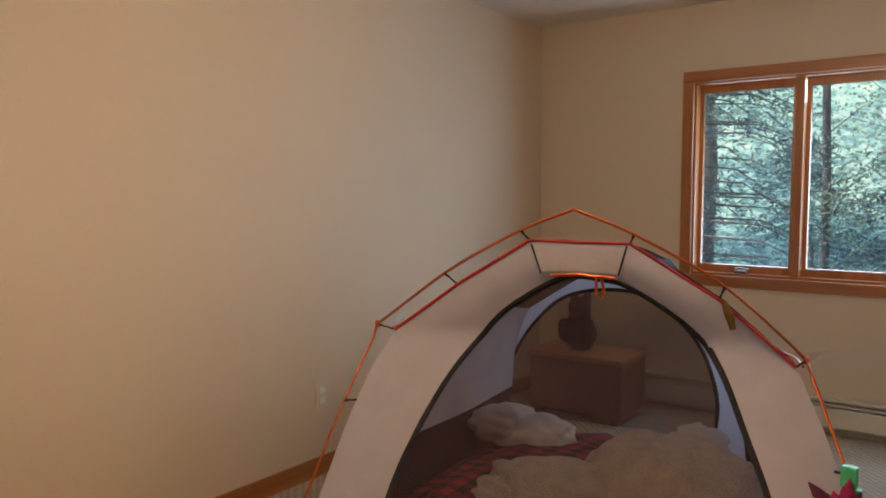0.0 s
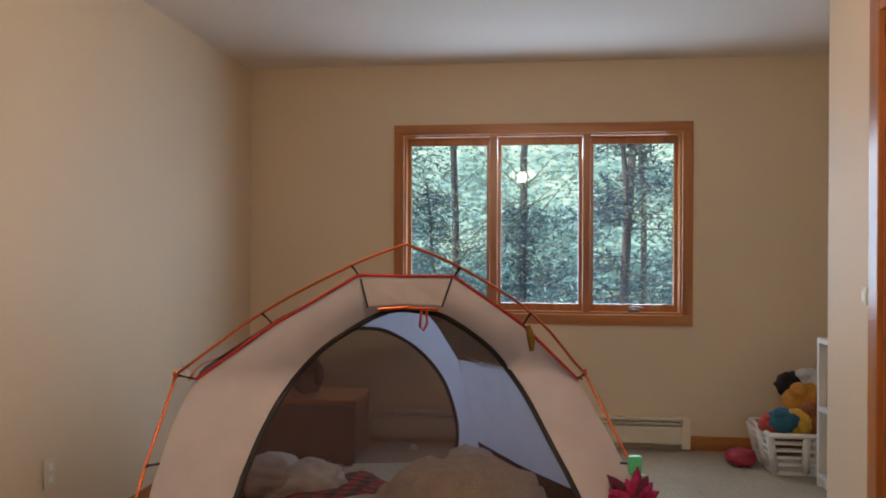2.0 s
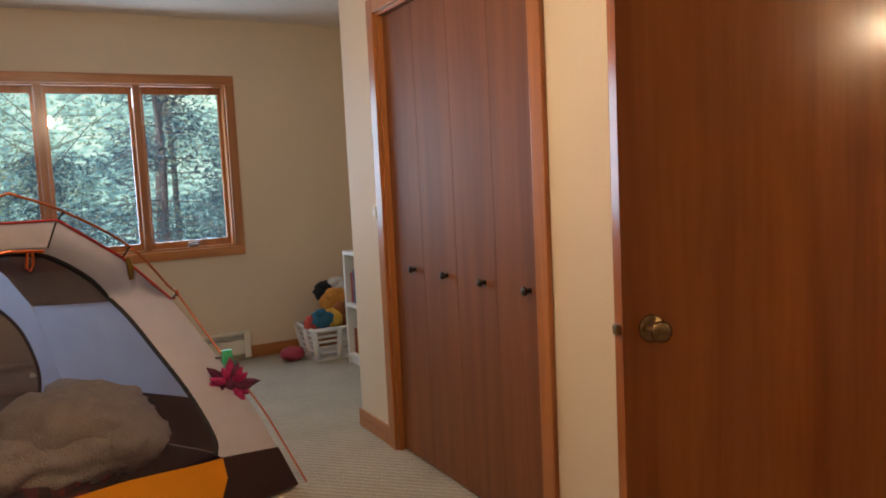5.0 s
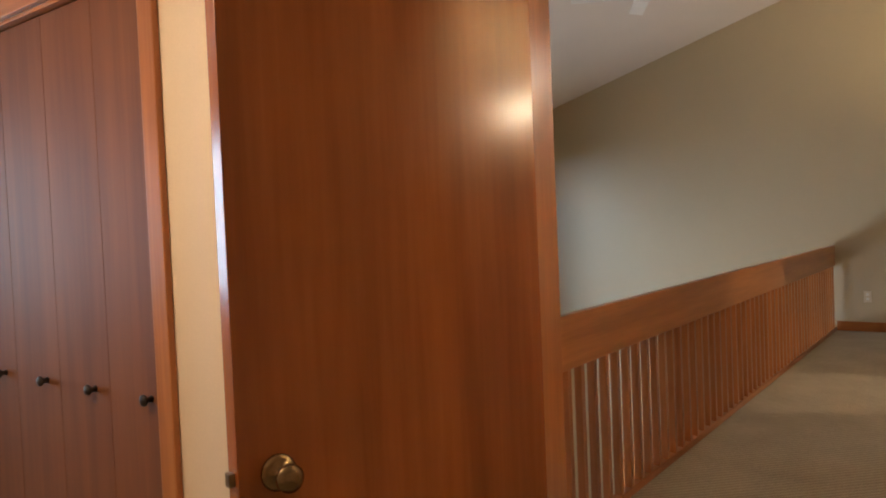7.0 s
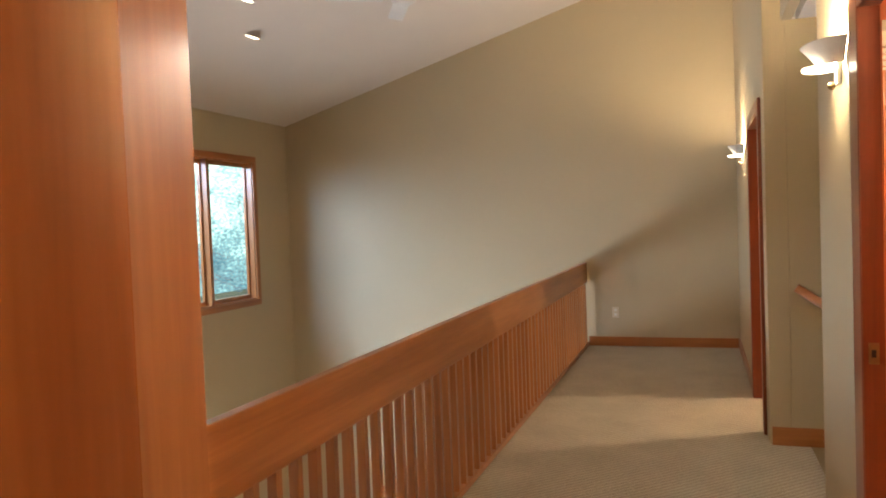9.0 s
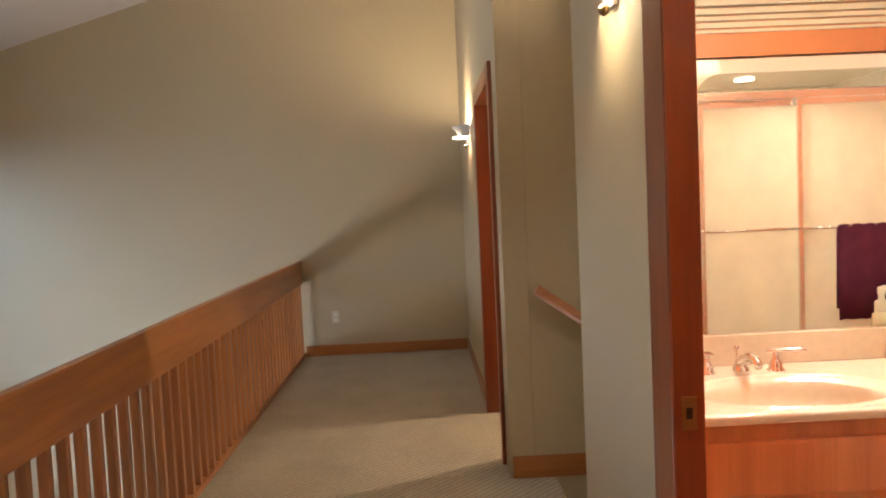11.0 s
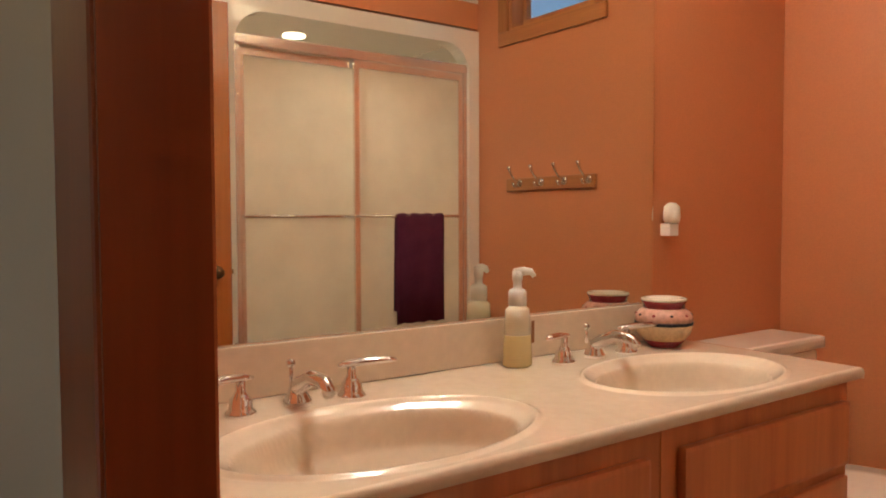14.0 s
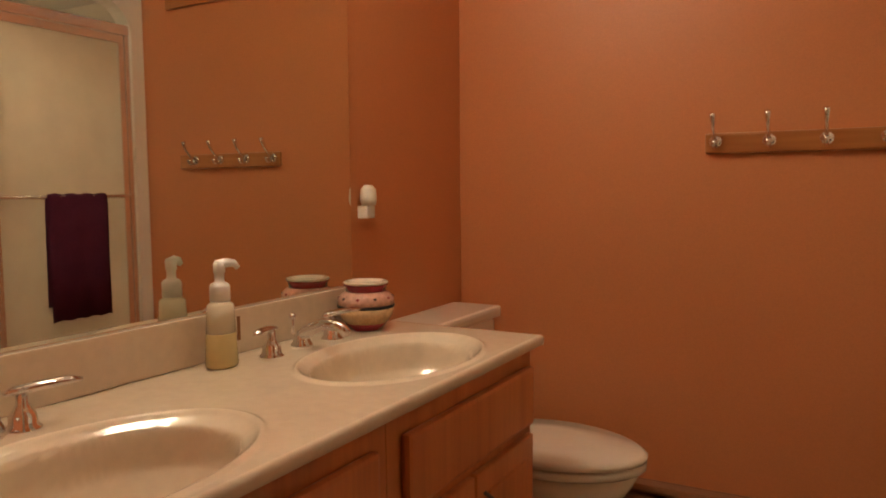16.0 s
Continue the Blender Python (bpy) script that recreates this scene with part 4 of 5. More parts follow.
bm = tube(bmesh.new(), rounded(upper[:4], 6) + rounded(upper[3:], 6)[1:], 0.0048, 8)
for leg in (pole_l, pole_r):
    tube(bm, rounded([(u, -0.02, z) for u, z in leg[2:]], 5), 0.0048, 8)
part("front_pole", front(bm), POLE, tent, "thin orange anodised pole", True, local=True)
for sgn, pl in ((-1, pole_l), (1, pole_r)):
    u, z = pl[2]
    m_ = pose(u, lean(u, z) - 0.02, z)
    part("hub", lathe(bmesh.new(), [(0.0, -0.014), (0.007, -0.012), (0.009, 0.0), (0.007, 0.012), (0.0, 0.014)], m_, 10), POLE, tent, "", True, local=True)
edge_l = [(-0.148, 1.160), (-0.425, 1.0), (-0.67, 0.825), (-0.715, 0.72), (-0.748, 0.56), (-0.768, 0.33), (-0.785, 0.16), (-0.79, 0.015)]
edge_r = [(0.160, 1.155), (0.41, 0.985), (0.632, 0.775), (0.715, 0.60), (0.79, 0.42), (0.845, 0.28), (0.876, 0.14), (0.90, 0.015)]
outline = [(u, 0, z) for u, z in reversed(edge_l)] + [(u, 0, z) for u, z in edge_r]
dline = [(-0.50, 0.005, 0.20), (-0.548, 0.005, 0.235), (-0.540, 0.005, 0.33), (-0.526, 0.005, 0.43), (-0.480, 0.005, 0.59), (-0.412, 0.005, 0.74), (-0.31, 0.005, 0.875), (-0.201, 0.005, 0.963), (-0.052, 0.005, 1.040),
         (0.07, 0.005, 1.035), (0.155, 0.005, 1.008), (0.30, 0.005, 0.90), (0.415, 0.005, 0.755), (0.50, 0.005, 0.585), (0.575, 0.005, 0.42), (0.622, 0.005, 0.25), (0.605, 0.005, 0.19)]
dcurve = rounded(dline, 5)
N = 61
o_pts, d_pts = resample(outline, N), resample(dcurve, N)
rows = []
for k in range(9):
    s = k / 8
    row = []
    for i in range(N):
        p = o_pts[i].lerp(d_pts[i], s)
        bulge = math.sin(s * math.pi)
        wrinkle = 0.014 * bulge * math.sin(p.z * 55 + p.x * 30) if p.x < -0.35 and p.z < 0.75 else 0.004 * bulge * math.sin(i * 0.5)
        p.y += -0.02 * bulge + wrinkle
        row.append(p)
    rows.append(row)
part("front_panel", front(sheet(bmesh.new(), rows)), TAN, tent, "taut tan nylon front panel", True, local=True)
part("vent_flap", front(sheet(bmesh.new(), [[(-0.142, -0.014, 1.145), (0.0, -0.016, 1.142), (0.152, -0.014, 1.14)], [(-0.12, -0.03, 1.06), (0.0, -0.034, 1.066), (0.122, -0.03, 1.06)]])), TAN, tent, "", local=True)
for a, b in ((-0.142, -0.12), (0.152, 0.122)):
    part("seam", front(tube(bmesh.new(), [(a, -0.018, 1.150), (b, -0.034, 1.055)], 0.003, 6)), BLACKT, tent, local=True)
part("zip_tape", front(tube(bmesh.new(), dcurve, 0.010, 8)), BLACKT, tent, "black door zip tape", True, local=True)
bm = bmesh.new()
mid = Vector((0.03, 0.012, 0.60))
sheet(bm, [[p.lerp(mid, f) for p in dcurve + dcurve[:1]] for f in (0.0, 0.25, 0.5, 0.75, 0.98)])
part("door_net", front(bm), NETD, tent, "dark see-through mesh door", local=True)
part("hem", front(tube(bmesh.new(), [(-0.67, -0.006, 0.825), (-0.425, -0.006, 1.0), (-0.148, -0.004, 1.163), (0.0, -0.004, 1.158), (0.160, -0.004, 1.157), (0.41, -0.004, 0.985), (0.632, -0.004, 0.775)], 0.0055, 6)), REDT, tent, "red edge webbing", local=True)
for pl, el in ((pole_l, edge_l), (pole_r, edge_r)):
    for k in (0, 1, 2, 3):
        (pu, pz), (cu, cz) = pl[k], el[k]
        if k == 3:
            cu, cz = cu + (pu - cu) * 0.4, pz
        part("clip", front(tube(bmesh.new(), [(pu, -0.022, pz), ((pu + cu) / 2, -0.012, (pz + cz) / 2), (cu, -0.002, cz)], [0.006, 0.003, 0.004], 6)), BLACKT, tent, local=True)
for eu, ez, tu, tv in ((-0.69, 0.83, -0.798, 0.386), (0.645, 0.79, 0.72, 0.46)):
    ev = lean(eu, ez)
    part("guy_tab", sheet(bmesh.new(), [[(eu, ev, ez - 0.022), (eu, ev, ez + 0.022)], [(eu + (tu - eu) * 0.5, ev + (tv - ev) * 0.5, ez - 0.012), (eu + (tu - eu) * 0.5, ev + (tv - ev) * 0.5, ez + 0.016)], [(tu, tv, ez - 0.004), (tu, tv, ez + 0.010)]]), WHITE, tent, "small white guy-line tab", local=True)
# body behind the front: it narrows and drops towards the foot end
TV = 1.45


def body(line, s):
    """A line of the front face carried back by share s."""
    out = []
    for u, z in line:
        narrow = 1.0 - (0.50 if u > 0 else 0.06) * s + 0.10 * math.sin(math.pi * min(1.0, s * 1.5)) * (1 - s)
        out.append((u * narrow, lean(u, z) * (1 - s) + TV * s + 0.006, z * (1 - 0.14 * s) + (0.035 * math.sin(math.pi * s) if z > 0.7 and u < 0 else 0.0)))
    return out


steps = [k / 10 for k in range(11)]
part("roof_net", sheet(bmesh.new(), [body(list(reversed(edge_l[:3])) + edge_r[:3], s) for s in steps]), NETR, tent, "dark brown mesh roof", local=True)
for el in (edge_l, edge_r):
    back = [body([(el[2][0] * 1.03, el[2][1])], s)[0] for s in steps[::2]]
    foot = body([(el[7][0] * 1.06, 0.012)], 1.0)[0]
    part("rear_pole", tube(bmesh.new(), rounded(back + [((back[-1][0] + foot[0]) / 2 * 1.05, TV + 0.03, 0.36), (foot[0], TV + 0.05, 0.012)], 4), 0.0048, 8), POLE, tent, "thin orange anodised pole", True, local=True)
    part("side_wall", sheet(bmesh.new(), [body(el[2:6], s) for s in steps]), PALE, tent, "pale nylon side wall", True, local=True)
    part("tub_wall", sheet(bmesh.new(), [body(el[5:], s) for s in steps]), TUB, tent, "dark brown floor tub", local=True)
low = [(-0.79, 0.012), (-0.50, 0.012), (0.0, 0.012), (0.60, 0.012), (0.90, 0.012)]
part("tub_front", front(sheet(bmesh.new(), [[(u, -0.024, z) for u, z in low], [(-0.785, -0.024, 0.17), (-0.55, -0.024, 0.215), (0.0, -0.024, 0.215), (0.612, -0.024, 0.185), (0.87, -0.024, 0.155)]])), TUB, tent, "dark brown floor tub", local=True)
part("tub_floor", sheet(bmesh.new(), [body(low, s) for s in steps]), TUB, tent, local=True)
part("door_flap", front(sheet(bmesh.new(), [[(-0.42, -0.032, 0.03), (-0.1, -0.04, 0.02), (0.3, -0.042, 0.02), (0.50, -0.038, 0.03), (0.56, -0.036, 0.06)], [(-0.45, -0.036, 0.13), (-0.1, -0.052, 0.12), (0.3, -0.056, 0.12), (0.55, -0.044, 0.10), (0.61, -0.036, 0.12)], [(-0.47, -0.030, 0.21), (-0.1, -0.034, 0.225), (0.25, -0.034, 0.215), (0.52, -0.032, 0.19), (0.618, -0.032, 0.185)]])), ORNG, tent, "orange nylon door flap lying down", True, local=True)
rear = body(list(reversed(edge_l)) + edge_r, 1.0)
dr = rounded([(-0.70, TV, 0.14), (-0.76, TV, 0.262), (-0.725, TV, 0.418), (-0.631, TV, 0.593), (-0.48, TV, 0.755), (-0.32, TV, 0.820), (-0.14, TV, 0.832), (-0.033, TV, 0.808), (0.115, TV, 0.715), (0.232, TV, 0.575), (0.29, TV, 0.43), (0.315, TV, 0.29), (0.30, TV, 0.14)], 5)
ro, rd = resample(rear, N), resample(dr, N)
part("rear_panel", sheet(bmesh.new(), [ro, [a.lerp(b, 0.5) for a, b in zip(ro, rd)], rd]), PALE, tent, "pale rear panel", True, local=True)
bm = bmesh.new()
ring = [bm.verts.new(p) for p in dr]
c = bm.verts.new((-0.2, TV + 0.005, 0.4))
for a, b in zip(ring, ring[1:] + ring[:1]):
    bm.faces.new((a, b, c))
part("rear_net", bm, NETD, tent, "dark see-through rear mesh", local=True)
part("rear_zip", tube(bmesh.new(), dr, 0.010, 6), BLACKT, tent, local=True)
part("strap", front(tube(tube(bmesh.new(), [(-0.09, -0.03, 1.048), (0.0, -0.035, 1.055), (0.11, -0.03, 1.045)], 0.006, 6), [(0.055, -0.035, 1.05), (0.05, -0.04, 0.99), (0.062, -0.04, 0.975), (0.075, -0.04, 1.0), (0.07, -0.035, 1.05)], 0.005, 6)), POLE, tent, "orange door strap loops", local=True)
part("zip_pull", front(tube(bmesh.new(), [(0.425, -0.02, 0.985), (0.44, -0.03, 0.94), (0.45, -0.03, 0.89)], [0.008, 0.014, 0.009], 8)), mat("mustard_tag", (0.22, 0.13, 0.02), 0.7), tent, "small mustard pull tag", local=True)

# bedding in the tent


def tpt(u, v, z):
    return TENTM @ Vector((u, v, z))


def plaid(name):
    m = mat(name, (0.26, 0.016, 0.022), 0.9, vary=0.2, scale=9)
    t = m.node_tree
    geo = t.nodes.new("ShaderNodeNewGeometry")
    prod = None
    for k, d in enumerate(("X", "Y")):
        w = t.nodes.new("ShaderNodeTexWave")
        w.bands_direction = d
        w.inputs["Scale"].default_value, w.inputs["Distortion"].default_value = 3.6, 0.4
        t.links.new(geo.outputs["Position"], w.inputs["Vector"])
        st = t.nodes.new("ShaderNodeMath")
        st.operation = "GREATER_THAN"
        st.inputs[1].default_value = 0.55
        t.links.new(w.outputs["Fac"], st.inputs[0])
        if prod is None:
            prod = st
        else:
            ad = t.nodes.new("ShaderNodeMath")
            ad.operation = "ADD"
            t.links.new(prod.outputs[0], ad.inputs[0])
            t.links.new(st.outputs[0], ad.inputs[1])
            prod = ad
    r = t.nodes.new("ShaderNodeValToRGB")
    r.color_ramp.interpolation = "CONSTANT"
    r.color_ramp.elements[0].color = (0.36, 0.02, 0.03, 1)
    r.color_ramp.elements[1].position, r.color_ramp.elements[1].color = 0.9, (0.02, 0.008, 0.012, 1)
    e = r.color_ramp.elements.new(0.4)
    e.color = (0.15, 0.012, 0.02, 1)
    hf = t.nodes.new("ShaderNodeMath")
    hf.operation = "MULTIPLY"
    hf.inputs[1].default_value = 0.5
    t.links.new(prod.outputs[0], hf.inputs[0])
    t.links.new(hf.outputs[0], r.inputs["Fac"])
    t.links.new(r.outputs["Color"], t.nodes["Principled BSDF"].inputs["Base Color"])
    return m


PLAID = plaid("red_black_plaid")
FLEECE = mat("cream_fleece", (0.70, 0.60, 0.51), 0.95, vary=0.2, scale=14, fine=120, bump=1.0, dist=0.014, spec=0.1)
PILLOW = mat("off_white_cotton", (0.68, 0.62, 0.56), 0.9, vary=0.08, scale=8, bump=0.3)


def soft(name, spots, material, label, category, freq=2.6, rough=0.22):
    """A pile of cloth made of one uneven body."""
    bm = bmesh.new()
    for k, (u, v, z, a, b, c) in enumerate(spots):
        lump(bm, tpt(u, v, z), (a, b, c), rough, seed=k * 3.1 + len(name), sub=4, freq=freq)
    for q in bm.verts:
        q.co.z = max(q.co.z, 0.02)
    return solid(name, bm, material, label, category, smooth=True)


soft("sleeping_bag", [(-0.34, 0.62, 0.10, 0.36, 0.70, 0.13), (0.12, 0.70, 0.09, 0.36, 0.62, 0.11)], PLAID, "red and black plaid sleeping bag on the tent floor", "sleeping bag", 2.0, 0.14)
soft("comforter", [(0.25, 0.48, 0.25, 0.33, 0.26, 0.17), (-0.16, 0.34, 0.20, 0.28, 0.20, 0.12), (0.09, 0.40, 0.17, 0.42, 0.26, 0.11), (0.26, 0.62, 0.24, 0.22, 0.18, 0.15), (-0.32, 0.28, 0.16, 0.16, 0.16, 0.09), (0.40, 0.36, 0.19, 0.18, 0.22, 0.13)], FLEECE, "rumpled cream fleece comforter heaped in the tent", "blanket")
soft("pillow", [(-0.56, 0.94, 0.24, 0.18, 0.16, 0.09), (-0.41, 0.92, 0.22, 0.18, 0.16, 0.09)], PILLOW, "crumpled off-white pillow in the tent", "pillow")
soft("crumpled_sheet", [(0.30, 0.80, 0.30, 0.12, 0.12, 0.09)], PILLOW, "crumpled white sheet at the tent's back", "sheet")

flower = thing("flower_ornament", (1.65, 4.40, 0.34), "magenta cloth flower tied to the tent pole", "ornament")
MAG = mat("magenta_cloth", (0.36, 0.015, 0.11), 0.85, vary=0.35, scale=30)
PUR = mat("plum_cloth", (0.10, 0.012, 0.045), 0.85, vary=0.3, scale=30)
rp = random.Random(8)
for k in range(16):
    a = k * math.tau / 16 + rp.uniform(-0.15, 0.15)
    ln = rp.uniform(0.085, 0.135)
    c0 = Vector((1.640, 4.375, 0.415))
    d = Vector((math.cos(a) * ln, -rp.uniform(0.01, 0.05), math.sin(a) * ln * 0.9))
    pt = tube(bmesh.new(), [c0 + d * 0.12, c0 + d * 0.45, c0 + d * 0.75, c0 + d + Vector((0, 0.012, 0))], [0.008, 0.021, 0.016, 0.002], 7)
    part("petal", pt, PUR if k % 3 == 0 else MAG, flower, smooth=True)
part("heart", lump(bmesh.new(), (1.640, 4.36, 0.415), (0.028, 0.018, 0.028), 0.2, sub=2), PUR, flower, smooth=True)
gc = thing("green_clip", (1.655, 4.40, 0.5), "bright green plastic clip on the tent pole", "clip")
part("jaw", box(B(1.625, 1.668, 4.388, 4.418, 0.495, 0.555, bevel=0.006), 1.635, 1.68, 4.39, 4.416, 0.468, 0.494, bevel=0.005), mat("mint_plastic", (0.08, 0.55, 0.27), 0.4), gc)

# ---- bedroom furniture ----
ht = thing("baseboard_heater", (0.9, YW, 0), "cream enamel baseboard heater under the window", "heater")


def heater_y(t, x0, x1, y, out, material, tall=1.0):
    """A hydronic heater along a wall across y; out is the way into the room."""
    def bx(a, b, d0, d1, z0, z1, bev=0.003):
        lo, hi = sorted((y + out * d0, y + out * d1))
        return B(a, b, lo, hi, z0 * tall, z1 * tall, bevel=bev)
    part("back", bx(x0, x1, 0.002, 0.008, 0.02, 0.205, 0.001), material, t)
    part("hood", bx(x0, x1, 0.009, 0.052, 0.186, 0.204), material, t)
    part("damper", bx(x0 + 0.03, x1 - 0.06, 0.024, 0.058, 0.163, 0.171, 0.001), material, t)
    part("front", bx(x0, x1 - 0.05, 0.050, 0.062, 0.045, 0.152), material, t)
    # Fin block in near-black, so the slots' shade is in its colour.
    part("fin_slot_shade", bx(x0 + 0.03, x1 - 0.06, 0.010, 0.045, 0.06, 0.13, 0.001), DARK, t)
    part("end_cap", bx(x1 - 0.049, x1, 0.009, 0.066, 0.018, 0.208, 0.004), material, t)
    part("end_cap", bx(x0 - 0.03, x0 - 0.001, 0.002, 0.066, 0.018, 0.208, 0.004), material, t)


heater_y(ht, -0.48, 2.27, YW, -1, HEATM)

ch = thing("toy_chest", (0.02, 6.17, 0), "dark wooden chest against the window wall", "chest")
CHW = wood("chest_wood", (0.10, 0.032, 0.018), (0.20, 0.07, 0.035), along="X")
part("body", B(-0.27, 0.31, 5.99, 6.35, 0.03, 0.345, bevel=0.008), CHW, ch)
part("lid", B(-0.285, 0.325, 5.975, 6.36, 0.347, 0.38, bevel=0.008), WOODX, ch, "reddish wooden lid")
for fx in (-0.25, 0.24):
    part("foot", B(fx, fx + 0.05, 6.0, 6.05, 0, 0.03), CHW, ch)
td = bmesh.new()
lump(td, (-0.02, 6.15, 0.485), (0.10, 0.09, 0.12), 0.12, 1, 3)
lump(td, (-0.02, 6.14, 0.63), (0.07, 0.065, 0.075), 0.10, 2, 3)
for ex in (-0.045, 0.045):
    lump(td, (-0.02 + ex, 6.15, 0.70), (0.025, 0.025, 0.045), 0.10, 3, 2)
    lump(td, (-0.02 + ex * 1.9, 6.10, 0.50), (0.035, 0.035, 0.07), 0.10, 4, 2)
solid("stuffed_toy", td, mat("dark_plush", (0.07, 0.03, 0.028), 0.95, bump=0.6), "dark brown plush toy sitting on the chest", "toy", smooth=True)

bs = thing("bookshelf", (2.95, 5.5, 0), "low white bookshelf with toys and books", "bookshelf")
bm = B(2.80, 3.12, 5.955, 5.98, 0, 0.78)
part("side_panel", bm, WHITE, bs)
part("side_panel", B(2.80, 3.12, 4.90, 4.925, 0, 0.78), WHITE, bs)
for z in (0.05, 0.40, 0.755):
    part("shelf", B(2.80, 3.12, 4.926, 5.954, z, z + 0.022), WHITE, bs)
part("back_panel", B(3.122, 3.132, 4.90, 5.98, 0.0, 0.78), WHITE, bs)
part("kick_board", B(2.82, 2.835, 4.926, 5.954, 0.0, 0.049), WHITE, bs)
hues = [(0.30, 0.05, 0.04), (0.05, 0.11, 0.22), (0.55, 0.40, 0.08), (0.10, 0.20, 0.10), (0.35, 0.30, 0.25), (0.20, 0.05, 0.15), (0.6, 0.55, 0.5)]
inks = [mat("book_cover", h, 0.5, vary=0.1) for h in hues]
rnd = random.Random(4)
for z in (0.072, 0.422):
    y = 5.94
    k = 0
    while y > 5.2:
        w = rnd.uniform(0.018, 0.045)
        hgt = rnd.uniform(0.16, 0.27)
        if rnd.random() < 0.85:
            bk = thing("book", (2.9, y - w / 2, z), "small children's book standing on the white shelf", "book", "books on the shelf")
            part("cover", B(2.83 + rnd.uniform(0, 0.04), 3.02, y - w, y - 0.001, z + 0.001, z + hgt, bevel=0.002), inks[k % len(inks)], bk)
        y -= w + rnd.uniform(0.0, 0.012)
        k += 1
dl = bmesh.new()
lump(dl, (2.92, 5.83, 0.86), (0.06, 0.055, 0.085), 0.15, 5, 3)
lump(dl, (2.92, 5.83, 0.985), (0.048, 0.048, 0.055), 0.12, 6, 3)
solid("stuffed_toy", dl, mat("plum_plush", (0.10, 0.05, 0.07), 0.95, bump=0.6), "dark plum plush toy on top of the bookshelf", "toy", smooth=True)

lb = thing("laundry_basket", (2.79, 6.28, 0), "white slotted plastic laundry basket full of toys", "basket")
X0, X1, Y0, Y1 = 2.60, 2.99, 6.10, 6.48


def bring(z, g):
    return [(X0 - g, Y0 - g, z), (X1 + g, Y0 - g, z), (X1 + g, Y1 + g, z), (X0 - g, Y1 + g, z), (X0 - g, Y0 - g, z)]


for z, g in ((0.06, -0.030), (0.10, -0.024), (0.14, -0.018), (0.18, -0.012)):
    part("slat", tube(bmesh.new(), bring(z, g), 0.009, 6), WHITE, lb)
part("rim", tube(bmesh.new(), bring(0.225, 0.0), 0.016, 8), WHITE, lb, "", True)
part("floor_tray", B(X0 + 0.03, X1 - 0.03, Y0 + 0.03, Y1 - 0.03, 0.0, 0.022), WHITE, lb)
for px, py in ((X0, Y0), (X1, Y0), (X0, Y1), (X1, Y1), ((X0 + X1) / 2, Y0), (X0, (Y0 + Y1) / 2)):
    sx = 1 if px < 2.7 else (-1 if px > 2.9 else 0)
    sy = 1 if py < 6.2 else (-1 if py > 6.4 else 0)
    part("upright", tube(bmesh.new(), [(px + sx * 0.035, py + sy * 0.035, 0.02), (px, py, 0.22)], 0.022, 8), WHITE, lb, "", True)
toys = [(2.69, 6.14, 0.30, 0.07, (0.03, 0.13, 0.20), "teal plush toy"), (2.76, 6.17, 0.29, 0.075, (0.60, 0.36, 0.05), "yellow plush toy"), (2.64, 6.19, 0.27, 0.06, (0.50, 0.08, 0.06), "red and white plush toy"),
        (2.88, 6.20, 0.30, 0.10, (0.26, 0.085, 0.025), "brown plush bear"), (2.86, 6.30, 0.38, 0.11, (0.50, 0.22, 0.04), "golden brown plush bear"), (2.80, 6.36, 0.46, 0.075, (0.015, 0.014, 0.016), "black plush dog"), (2.89, 6.36, 0.47, 0.085, (0.55, 0.53, 0.52), "white plush dog")]
for k, (tx_, ty_, tz_, r_, col, lab) in enumerate(toys):
    bm = lump(bmesh.new(), (tx_, ty_, tz_), (r_ * 1.2, r_ * 0.95, r_ * 0.95), 0.25, k * 2.3, 3)
    lump(bm, (tx_ - r_ * 0.5, ty_ - r_ * 0.4, tz_ + r_ * 0.6), (r_ * 0.5, r_ * 0.5, r_ * 0.45), 0.15, k + 9, 2)
    solid("stuffed_toy", bm, mat("plush", col, 0.95, vary=0.2, scale=40, bump=0.7), lab + " heaped in the basket", "toy", group="toys in the basket", smooth=True)
bm = lump(bmesh.new(), (2.50, 6.30, 0.05), (0.09, 0.07, 0.05), 0.3, 3, 3)
solid("toy_bag", bm, mat("pink_plastic", (0.35, 0.03, 0.06), 0.5), "crumpled pink toy bag on the carpet", "bag", smooth=True)


def plate(name, c, axis, way, label, category="outlet", w=0.07, h=0.115):
    t = thing(name, c, label, category)
    d0, d1 = sorted((0.001 * way, 0.007 * way))
    if axis == "x":
        part("cover", B(c[0] + d0, c[0] + d1, c[1] - w / 2, c[1] + w / 2, c[2] - h / 2, c[2] + h / 2, bevel=0.002), PLATE, t)
        e0, e1 = sorted((0.0072 * way, 0.010 * way))
        for dz in (-0.024, 0.024) if category == "outlet" else (0,):
            part("socket" if category == "outlet" else "toggle", B(c[0] + e0, c[0] + e1, c[1] - 0.014, c[1] + 0.014, c[2] + dz - 0.014, c[2] + dz + 0.014, bevel=0.001), WHITE, t)
    else:
        part("cover", B(c[0] - w / 2, c[0] + w / 2, c[1] + d0, c[1] + d1, c[2] - h / 2, c[2] + h / 2, bevel=0.002), PLATE, t)
        e0, e1 = sorted((0.0072 * way, 0.012 * way))
        part("toggle", B(c[0] - 0.006, c[0] + 0.006, c[1] + e0, c[1] + e1, c[2] - 0.012, c[2] + 0.012), WHITE, t)
    return t


plate("wall_outlet", (LX, 4.52, 0.376), "x", 1, "tan plastic wall outlet above the baseboard")
